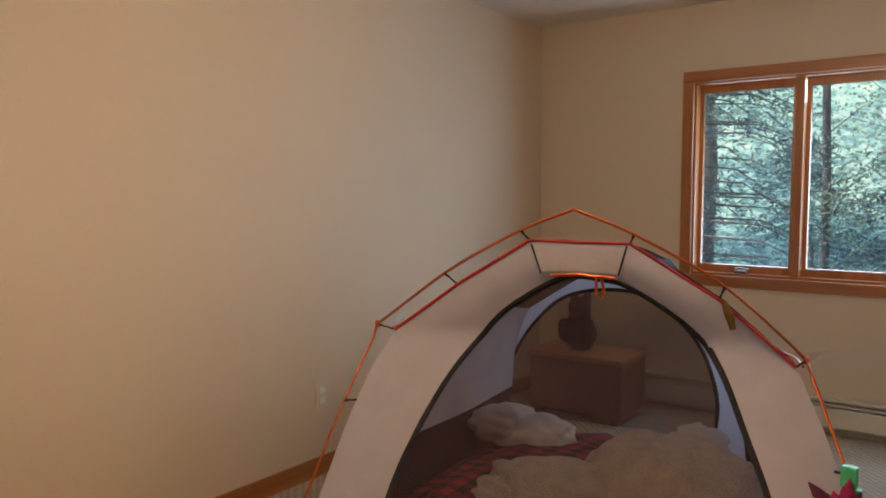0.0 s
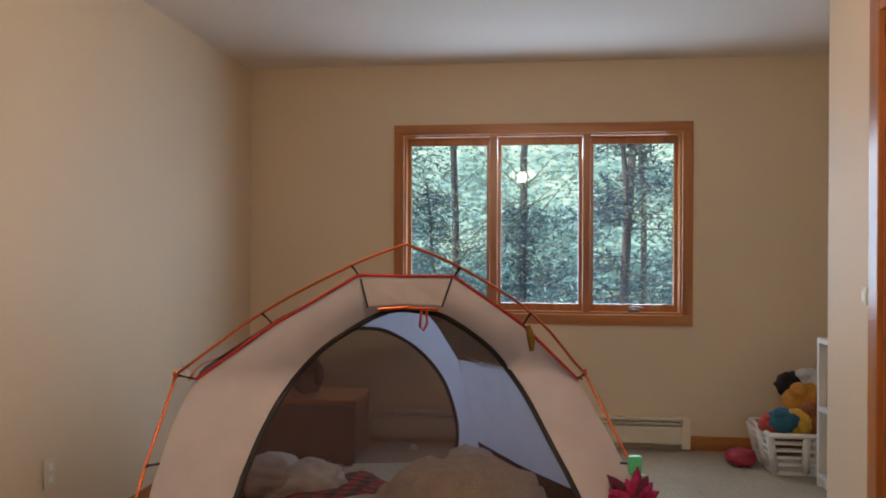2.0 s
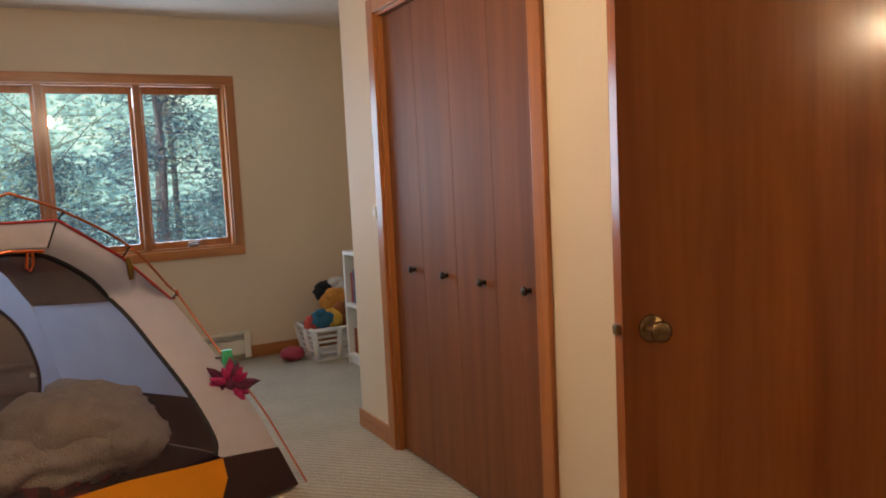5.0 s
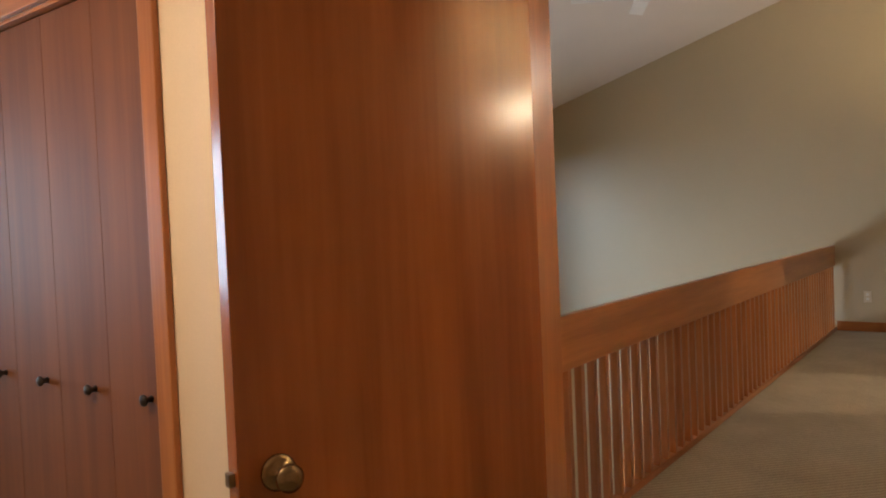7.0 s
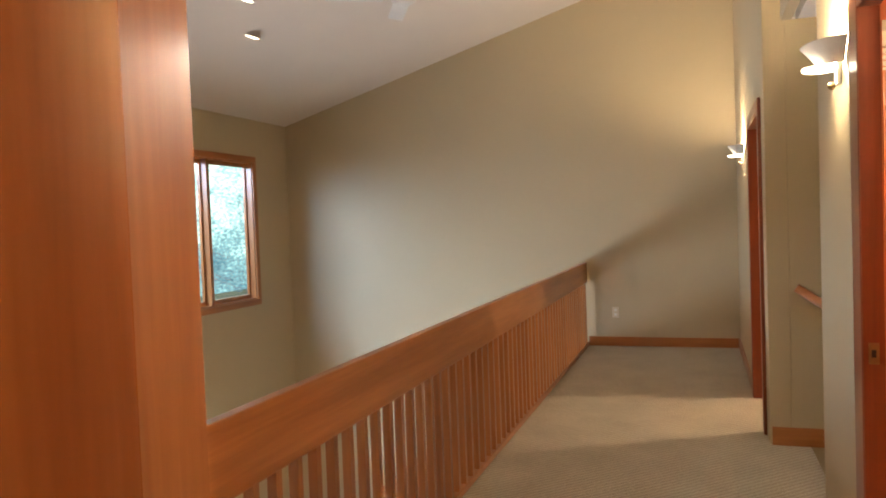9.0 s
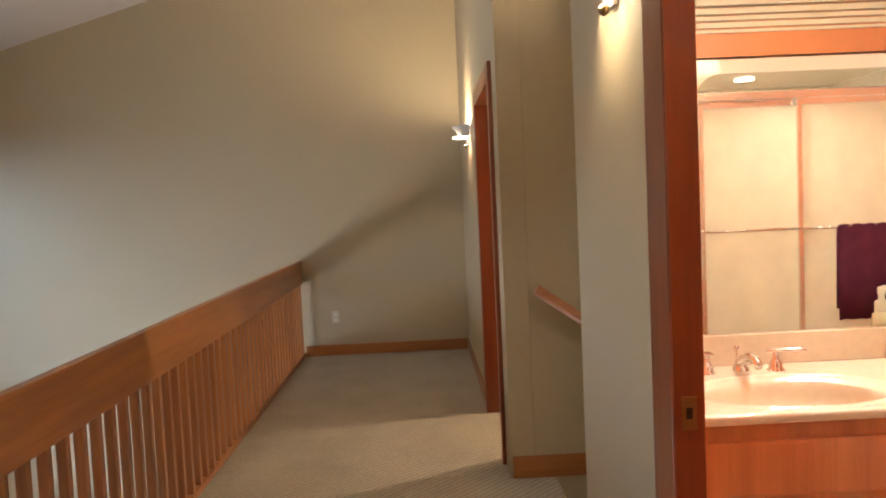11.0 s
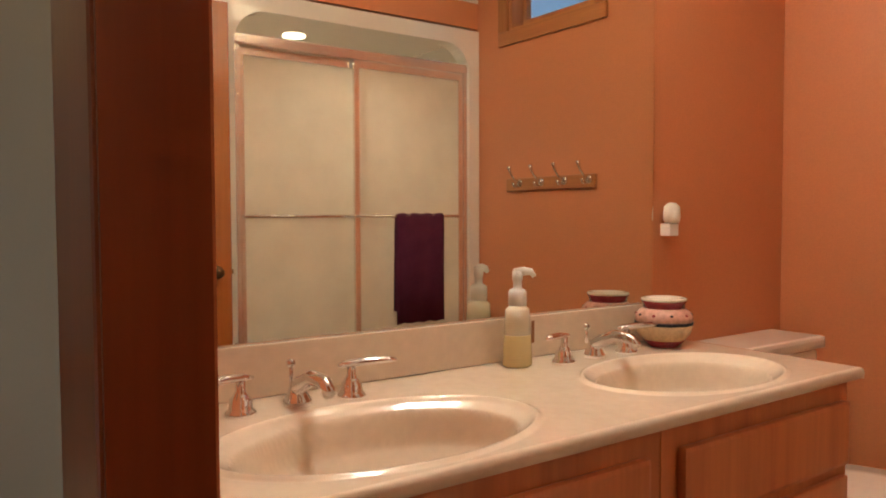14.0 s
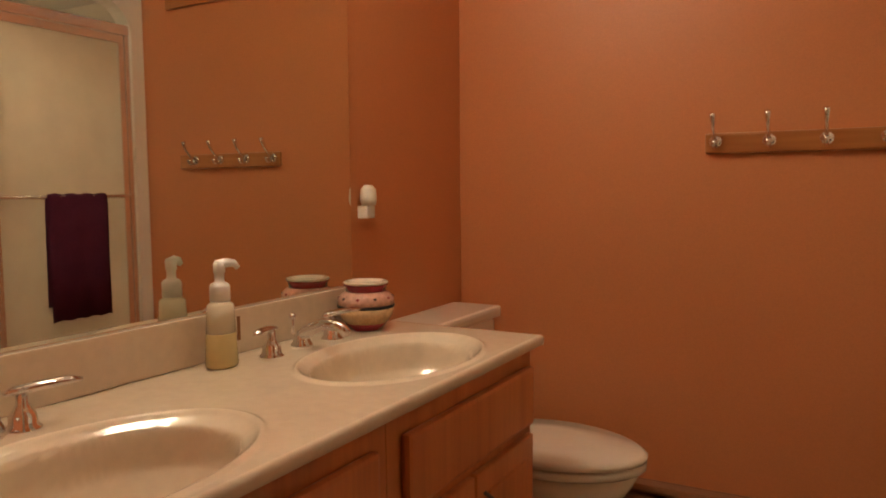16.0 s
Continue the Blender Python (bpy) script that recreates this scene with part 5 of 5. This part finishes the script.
plate("light_switch", (2.362, 4.37, 1.10), "x", -1, "small cream switch on the closet wall", "switch", 0.034, 0.055)
plate("wall_outlet", (XE, 2.47, 0.365), "x", -1, "cream plastic outlet on the gable wall")
plate("light_switch", (6.785, 1.22, 1.16), "y", 1, "cream light switch beside the far door", "switch", 0.05)

bl = thing("ceiling_light", (1.2, 3.05, HC), "two-bulb ceiling light hanging in the bedroom", "lamp")
part("base", lathe(bmesh.new(), [(0.06, -0.03), (0.07, -0.02), (0.07, -0.001)], pose(1.2, 3.05, HC), 24), WHITE, bl)
part("stem", tube(bmesh.new(), [(1.2, 3.05, HC - 0.03), (1.2, 3.05, 2.14)], 0.009), BRASS, bl)
part("arm", tube(bmesh.new(), [(1.08, 3.05, 2.13), (1.32, 3.05, 2.13)], 0.009), BRASS, bl)
BULB = glow("bedroom_bulb_glass", (1.0, 0.88, 0.70), 10.0)
for dx in (-0.11, 0.11):
    part("bulb", lathe(bmesh.new(), [(0.0, -0.11), (0.026, -0.10), (0.034, -0.07), (0.014, -0.012)], pose(1.2 + dx, 3.05, 2.13), 14), BULB, bl, "lit bulb", True)

# ---- living room below and its ceiling ----
# The fitting at x 5.4 is added, out of view.
for dx, dy in ((7.47, 5.14), (6.86, 4.79), (5.4, 4.9)):
    t = thing("recessed_light", pose(dx, dy, roof(dy) - 0.002, 16.2, 0, 0), "lit round recessed light in the sloping ceiling", "lamp", "ceiling downlights")
    part("trim_ring", lathe(bmesh.new(), [(0.062, -0.010), (0.085, -0.008), (0.09, -0.001), (0.07, -0.002)], seg=24), WHITE, t, local=True)
    part("lens", lathe(bmesh.new(), [(0.060, -0.012), (0.060, -0.006)], seg=24), LIT, t, local=True)
FX, FY = 7.55, 3.78
fz = roof(FY)
fan = thing("ceiling_fan", (FX, FY, fz), "white ceiling fan hanging at rest", "fan")
part("canopy", lathe(bmesh.new(), [(0.0, -0.10), (0.035, -0.095), (0.07, -0.05), (0.078, 0.03)], pose(FX, FY, fz), 20), WHITE, fan, "", True)
part("rod", tube(bmesh.new(), [(FX, FY, fz - 0.05), (FX, FY, fz - 0.17)], 0.012), WHITE, fan)
part("motor", lathe(bmesh.new(), [(0.0, -0.30), (0.05, -0.29), (0.10, -0.26), (0.11, -0.21), (0.06, -0.17), (0.0, -0.165)], pose(FX, FY, fz), 24), WHITE, fan, "", True)
for k in range(4):
    a = k * math.pi / 2 + 0.5
    m = pose(FX, FY, fz - 0.235, 0, 0, math.degrees(a)) @ pose(0, 0, 0, 11, 0, 0)
    b = B(0.16, 0.62, -0.065, 0.065, -0.004, 0.004, bevel=0.003)
    bmesh.ops.transform(b, matrix=m, verts=b.verts)
    part("blade", b, WHITE, fan)
    b = B(0.09, 0.20, -0.02, 0.02, 0.0045, 0.0085)
    bmesh.ops.transform(b, matrix=m, verts=b.verts)
    part("blade_arm", b, BRASS, fan)

lc = thing("living_cabinet", (9.4, 4.4, -2.75), "tall oak cabinet in the living room below", "cabinet")
part("body", B(8.7, 10.1, 4.05, 4.65, -2.70, -1.30, bevel=0.008), WOODV, lc)
part("top", B(8.66, 10.125, 4.0, 4.7, -1.298, -1.26, bevel=0.006), WOODX, lc)
for k in range(3):
    part("door", B(8.73 + 0.45 * k, 9.16 + 0.45 * k, 4.03, 4.049, -2.65, -1.36, bevel=0.004), WOODV, lc)
part("plinth", B(8.72, 10.08, 4.08, 4.6, -2.75, -2.701), WOODX, lc)
sf = thing("sofa", (6.0, 5.0, -2.75), "dark blue upholstered sofa in the living room below", "sofa")
SOF = mat("navy_cloth", (0.03, 0.04, 0.07), 0.9, vary=0.2, scale=20)
part("base", B(5.0, 7.1, 4.6, 5.5, -2.70, -2.35, bevel=0.03), SOF, sf)
part("backrest", B(5.0, 7.1, 5.35, 5.6, -2.345, -1.90, bevel=0.06), SOF, sf)
for x0 in (4.86, 7.0):
    part("arm", B(x0, x0 + 0.22, 4.6, 5.345, -2.345, -2.10, bevel=0.05), SOF, sf)
for k in range(3):
    part("cushion", B(5.09 + 0.635 * k, 5.715 + 0.635 * k, 4.58, 5.34, -2.345, -2.20, bevel=0.04), SOF, sf)
for fx in (5.05, 6.95):
    part("foot", B(fx, fx + 0.06, 4.7, 4.76, -2.75, -2.70), DARK, sf)

# ---- bathroom small things ----
soap = thing("soap_dispenser", (5.40, 0.09, CZ), "half-full clear foaming soap bottle with white pump", "soap dispenser")
SOAPY = mat("yellow_soap", (0.70, 0.60, 0.30), 0.12, vary=0.03, bump=0, coat=0.5)
CLEARP = mat("clear_soft_plastic", (0.74, 0.68, 0.52), 0.15, vary=0.02, bump=0, coat=0.4)
sp_m = pose(5.40, 0.09, CZ)
part("bottle", lathe(bmesh.new(), [(0.032, 0.0005), (0.0365, 0.006), (0.0335, 0.07), (0.033, 0.072)], sp_m, 20, 0.85, 1.0), SOAPY, soap, "bottle filled with yellow soap", True)
part("bottle_top", lathe(bmesh.new(), [(0.033, 0.0725), (0.0295, 0.130), (0.020, 0.138)], sp_m, 20, 0.85, 1.0), CLEARP, soap, "", True)
pm = part("pump", lathe(bmesh.new(), [(0.021, 0.1385), (0.021, 0.168), (0.018, 0.174), (0.010, 0.178), (0.010, 0.195), (0.012, 0.197), (0.012, 0.216), (0.0, 0.219)], sp_m, 18), WHITE, soap, "white foaming pump", True)
part("nozzle", tube(bmesh.new(), [(5.402, 0.096, CZ + 0.212), (5.394, 0.076, CZ + 0.216), (5.388, 0.060, CZ + 0.214), (5.386, 0.052, CZ + 0.204)], [0.011, 0.010, 0.008, 0.006], 8), WHITE, pm, "", True)
part("label", B(5.3695, 5.371, 0.066, 0.074, CZ + 0.055, CZ + 0.105), mat("label_ink", (0.25, 0.10, 0.03), 0.5), soap, "small printed label strip")

jr = thing("jar", (5.375, -0.395, CZ), "painted pottery jar with red rim and banded pattern", "jar")
jm = pose(5.375, -0.395, CZ)
POT1 = mat("beige_pottery", (0.60, 0.40, 0.22), 0.25, vary=0.25, scale=40, fine=90, bump=0.0, coat=0.4)
POT2 = mat("pink_pottery", (0.62, 0.33, 0.26), 0.25, vary=0.3, scale=35, fine=80, bump=0.0, coat=0.4)
POT3 = mat("crimson_glaze", (0.26, 0.02, 0.03), 0.2, bump=0.0, coat=0.5)
part("foot_ring", lathe(bmesh.new(), [(0.044, 0.0005), (0.048, 0.010), (0.055, 0.018)], jm, 28), POT3, jr, "", True)
part("lower_body", lathe(bmesh.new(), [(0.055, 0.0182), (0.069, 0.038), (0.074, 0.058)], jm, 28), POT1, jr, "beige patterned lower body", True)
part("band", lathe(bmesh.new(), [(0.0745, 0.0585), (0.0755, 0.062), (0.0745, 0.066)], jm, 28), BLACKT, jr, "thin dark band", True)
part("upper_body", lathe(bmesh.new(), [(0.074, 0.0665), (0.073, 0.082), (0.062, 0.096), (0.054, 0.100)], jm, 28), POT2, jr, "pink patterned shoulder", True)
part("neck", lathe(bmesh.new(), [(0.053, 0.1005), (0.055, 0.114), (0.058, 0.119)], jm, 28), POT3, jr, "crimson neck", True)
part("rim", lathe(bmesh.new(), [(0.058, 0.1195), (0.060, 0.123), (0.056, 0.127), (0.046, 0.1265), (0.042, 0.112)], jm, 28), mat("cream_glaze", (0.72, 0.62, 0.52), 0.2, bump=0, coat=0.5), jr, "cream rim", True)
for k in range(10):
    a = k * math.tau / 10
    part("painted_spot", lump(bmesh.new(), (5.375 + 0.0655 * math.cos(a), -0.395 + 0.0655 * math.sin(a), CZ + 0.083), (0.0085, 0.0085, 0.007), 0.3, k, 1), POT3 if k % 2 else BLACKT, jr)

nl = thing("night_light", (XM, -0.515, 1.145), "small clear plug-in night light on the orange wall", "lamp")
part("plug_body", B(XM - 0.035, XM - 0.001, -0.545, -0.505, 1.10, 1.135, bevel=0.004), WHITE, nl)
part("shade", lathe(bmesh.new(), [(0.020, 0.0), (0.024, 0.015), (0.022, 0.045), (0.012, 0.056), (0.0, 0.058)], pose(XM - 0.026, -0.525, 1.1355), 16), mat("milky_plastic", (0.75, 0.68, 0.58), 0.3, bump=0), nl, "milky plastic shade", True)

hk = thing("hook_rack", (4.37, YF, 1.30), "oak board with four metal coat hooks on the orange wall", "hook rack")
part("board", B(4.09, 4.655, YF + 0.001, YF + 0.018, 1.275, 1.335, bevel=0.006), WOODX, hk)
for hx in (4.625, 4.48, 4.335, 4.19):
    bm = lathe(bmesh.new(), [(0.018, 0.0), (0.018, 0.004), (0.0, 0.005)], pose(hx, YF + 0.0185, 1.31, -90, 0, 0), 14)
    tube(bm, [(hx, YF + 0.02, 1.315), (hx, YF + 0.045, 1.322), (hx, YF + 0.072, 1.35), (hx, YF + 0.088, 1.386)], [0.006, 0.005, 0.005, 0.009], 8)
    tube(bm, [(hx, YF + 0.02, 1.305), (hx, YF + 0.04, 1.29), (hx, YF + 0.055, 1.297), (hx, YF + 0.058, 1.312)], [0.006, 0.006, 0.006, 0.010], 8)
    part("hook", bm, CHROME, hk, "brushed metal double hook", True)

bh = thing("baseboard_heater", (4.4, YF, 0), "brown painted baseboard heater along the orange wall", "heater")
heater_y(bh, 3.98, 4.98, YF, 1, mat("brown_enamel", (0.30, 0.13, 0.065), 0.4), 1.25)
cr = thing("crown_moulding", (SH, -0.4, 2.2), "stepped beige moulding above the shower", "trim", kind="structure")
for k, (z0, z1, d) in enumerate(((2.215, 2.232, 0.010), (2.240, 2.268, 0.018), (2.276, 2.30, 0.026), (2.308, 2.34, 0.034), (2.35, 2.438, 0.05))):
    part("moulding_step", B(SH + 0.001, SH + d, YF + 0.002, 1.04, z0, z1, bevel=0.003), HEATM, cr)

# ---- outdoors ----
GRASS = mat("forest_floor", (0.07, 0.075, 0.035), 0.95, vary=0.4, scale=1.5, fine=12, bump=0.5, dist=0.05)
solid("ground", B(-60, 80, YV + 0.5, 90, -3.2, -3.0), GRASS, "leaf-strewn forest floor behind the house", "ground", "structure")
BARK = mat("grey_bark", (0.30, 0.27, 0.27), 0.95, vary=0.35, scale=6, fine=40, bump=0.8, dist=0.02, stretch=(1, 1, 0.25))


def leaf_mat(name, a, b):
    m = fabric(name, a, lit=0.5)
    t = m.node_tree
    geo = t.nodes.new("ShaderNodeNewGeometry")
    mx = t.nodes.new("ShaderNodeMix")
    mx.data_type = "RGBA"
    mx.inputs["A"].default_value, mx.inputs["B"].default_value = (*a, 1), (*b, 1)
    t.links.new(geo.outputs["Random Per Island"], mx.inputs["Factor"])
    for n in t.nodes:
        if n.bl_idname in ("ShaderNodeBsdfDiffuse", "ShaderNodeBsdfTranslucent"):
            t.links.new(mx.outputs["Result"], n.inputs["Color"])
    return m


LEAF1 = leaf_mat("spring_leaves", (0.36, 0.50, 0.38), (0.66, 0.78, 0.60))
LEAF2 = leaf_mat("fir_needles", (0.12, 0.22, 0.29), (0.25, 0.39, 0.45))


def tree(x, y, h, kind, seed):
    r = random.Random(seed)
    fir = kind == "fir"
    t = thing("fir_tree" if fir else "leafy_tree", (x, y, -3.0), "blue-green fir with drooping boughs beyond the window" if fir else "slim forest tree with bright spring leaves", "tree", "forest trees")
    lean = (r.uniform(-0.6, 0.6), r.uniform(-0.3, 0.3))
    R = 0.013 * h if fir else r.uniform(0.07, 0.12)
    axis = [Vector((x + lean[0] * k / 8 + r.uniform(-0.05, 0.05), y + lean[1] * k / 8, -3.0 + h * k / 8)) for k in range(9)]
    bm = tube(bmesh.new(), axis, [R * (1 - 0.085 * k) for k in range(9)], 9)
    pts = []
    n = 90 if fir else 34
    for k in range(n):
        s = r.uniform(0.10 if fir else 0.22, 0.98)
        i = min(7, int(s * 8))
        p = axis[i].lerp(axis[i + 1], s * 8 - i)
        a = r.uniform(0, math.tau)
        L = (2.3 * (1.05 - s) + 0.3) if fir else r.uniform(0.8, 2.4)
        up = -0.25 if fir else r.uniform(0.1, 0.7)
        tip = p + Vector((math.cos(a) * L, math.sin(a) * L, up * L))
        mid = p.lerp(tip, 0.5) + Vector((0, 0, 0.10 * L))
        tube(bm, [p, mid, tip], [R * 0.13, R * 0.07, 0.004], 5)
        for q in range(150 if fir else 230):
            u = r.uniform(0.1, 1.05)
            c = (p.lerp(mid, u * 2) if u < 0.5 else mid.lerp(tip, u * 2 - 1)) + Vector((r.gauss(0, 1), r.gauss(0, 1), r.gauss(0, 0.7))) * (0.11 if fir else 0.30)
            z = r.uniform(0.018, 0.040) if not fir else r.uniform(0.03, 0.07)
            d1 = Vector((r.gauss(0, 1), r.gauss(0, 1), r.gauss(0, 0.5))).normalized() * z
            d2 = Vector((r.gauss(0, 1), r.gauss(0, 1), r.gauss(0, 0.6))).normalized() * z * (0.25 if fir else 0.7)
            pts += [c - d1, c - d2, c + d1, c + d2]
    crown = new("crown", bpy.data.meshes.new("crown"))
    crown.data.from_pydata(pts, [], [(4 * q, 4 * q + 1, 4 * q + 2, 4 * q + 3) for q in range(len(pts) // 4)])
    crown.data.materials.append(LEAF2 if fir else LEAF1)
    crown.parent = t
    bpy.context.view_layer.update()
    crown.matrix_parent_inverse = t.matrix_world.inverted()
    tagged(crown, "loose crown of small leaves")
    part("trunk", bm, BARK, t, "grey bark trunk with limbs", True)
    return t


spots = [(2.5, 11.2, 6.2, "fir"), (3.9, 12.6, 5.0, "fir"), (1.1, 13.6, 4.9, "fir"), (0.0, 15.0, 5.4, "fir"), (-1.1, 11.5, 11, "fir"), (0.3, 13.0, 12, "leafy"), (2.7, 14.5, 12, "leafy"), (4.4, 12.5, 6.0, "fir"), (5.4, 15.5, 12, "leafy"), (-3.2, 14.0, 12, "leafy"), (-2.4, 16.5, 13, "fir"), (3.6, 17.0, 13, "leafy"),
         (0.9, 16.5, 12, "leafy"), (6.6, 18.0, 13, "fir"), (-5.5, 16.0, 12, "leafy"), (11.8, 13.0, 10, "leafy"), (13.5, 12.0, 11, "fir"), (15.2, 14.5, 11, "leafy"), (10.2, 15.5, 11, "leafy"), (12.8, 16.5, 12, "leafy"), (7.9, 13.0, 11, "leafy")]
for k, (tx_, ty_, th_, kd) in enumerate(spots):
    tree(tx_, ty_, th_, kd, 40 + k)


def forest_backdrop():
    """A far wall of woods with bright sky between the crowns; it glows, brighter with height."""
    m = bpy.data.materials.new("glowing_far_woods")
    m.use_nodes = True
    t = m.node_tree
    t.nodes.remove(t.nodes["Principled BSDF"])
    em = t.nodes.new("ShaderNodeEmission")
    geo = t.nodes.new("ShaderNodeNewGeometry")
    mp = t.nodes.new("ShaderNodeMapping")
    mp.inputs["Scale"].default_value = (0.75, 1.0, 1.8)
    t.links.new(geo.outputs["Position"], mp.inputs["Vector"])
    n1, n2 = (t.nodes.new("ShaderNodeTexNoise") for _ in range(2))
    for n, s, d in ((n1, 0.3, 4), (n2, 3.2, 8)):
        n.inputs["Scale"].default_value, n.inputs["Detail"].default_value = s, d
        t.links.new(mp.outputs["Vector"], n.inputs["Vector"])
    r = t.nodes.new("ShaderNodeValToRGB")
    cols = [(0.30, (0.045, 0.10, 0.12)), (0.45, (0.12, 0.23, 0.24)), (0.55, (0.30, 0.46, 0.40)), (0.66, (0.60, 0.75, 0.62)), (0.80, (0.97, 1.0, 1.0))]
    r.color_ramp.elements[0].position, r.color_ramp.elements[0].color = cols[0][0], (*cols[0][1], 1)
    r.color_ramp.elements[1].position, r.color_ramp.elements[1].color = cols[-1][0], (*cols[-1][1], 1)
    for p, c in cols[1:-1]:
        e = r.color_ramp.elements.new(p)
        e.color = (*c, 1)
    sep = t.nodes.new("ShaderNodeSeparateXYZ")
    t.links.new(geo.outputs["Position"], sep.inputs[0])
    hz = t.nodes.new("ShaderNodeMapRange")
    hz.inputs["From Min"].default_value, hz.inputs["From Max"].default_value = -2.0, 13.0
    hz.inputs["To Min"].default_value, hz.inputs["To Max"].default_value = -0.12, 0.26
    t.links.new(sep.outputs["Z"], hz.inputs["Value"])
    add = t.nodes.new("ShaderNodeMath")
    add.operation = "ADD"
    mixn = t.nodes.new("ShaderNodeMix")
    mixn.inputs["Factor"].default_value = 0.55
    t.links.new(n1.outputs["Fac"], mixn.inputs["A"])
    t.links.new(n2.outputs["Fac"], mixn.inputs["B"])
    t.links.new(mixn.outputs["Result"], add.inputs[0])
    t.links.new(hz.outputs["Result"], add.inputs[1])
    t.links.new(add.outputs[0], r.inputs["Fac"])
    # Daylight on the woods is put into this emission; no lamp lights them.
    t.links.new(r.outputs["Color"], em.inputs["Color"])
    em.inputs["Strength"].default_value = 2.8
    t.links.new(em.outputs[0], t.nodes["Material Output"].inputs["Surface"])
    return m


solid("backdrop", sheet(bmesh.new(), [[(-45, 34, -4), (60, 34, -4)], [(-45, 34, 22), (60, 34, 22)]]), forest_backdrop(), "self-lit backdrop of hazy green woods with bright sky between crowns", "backdrop", "structure")
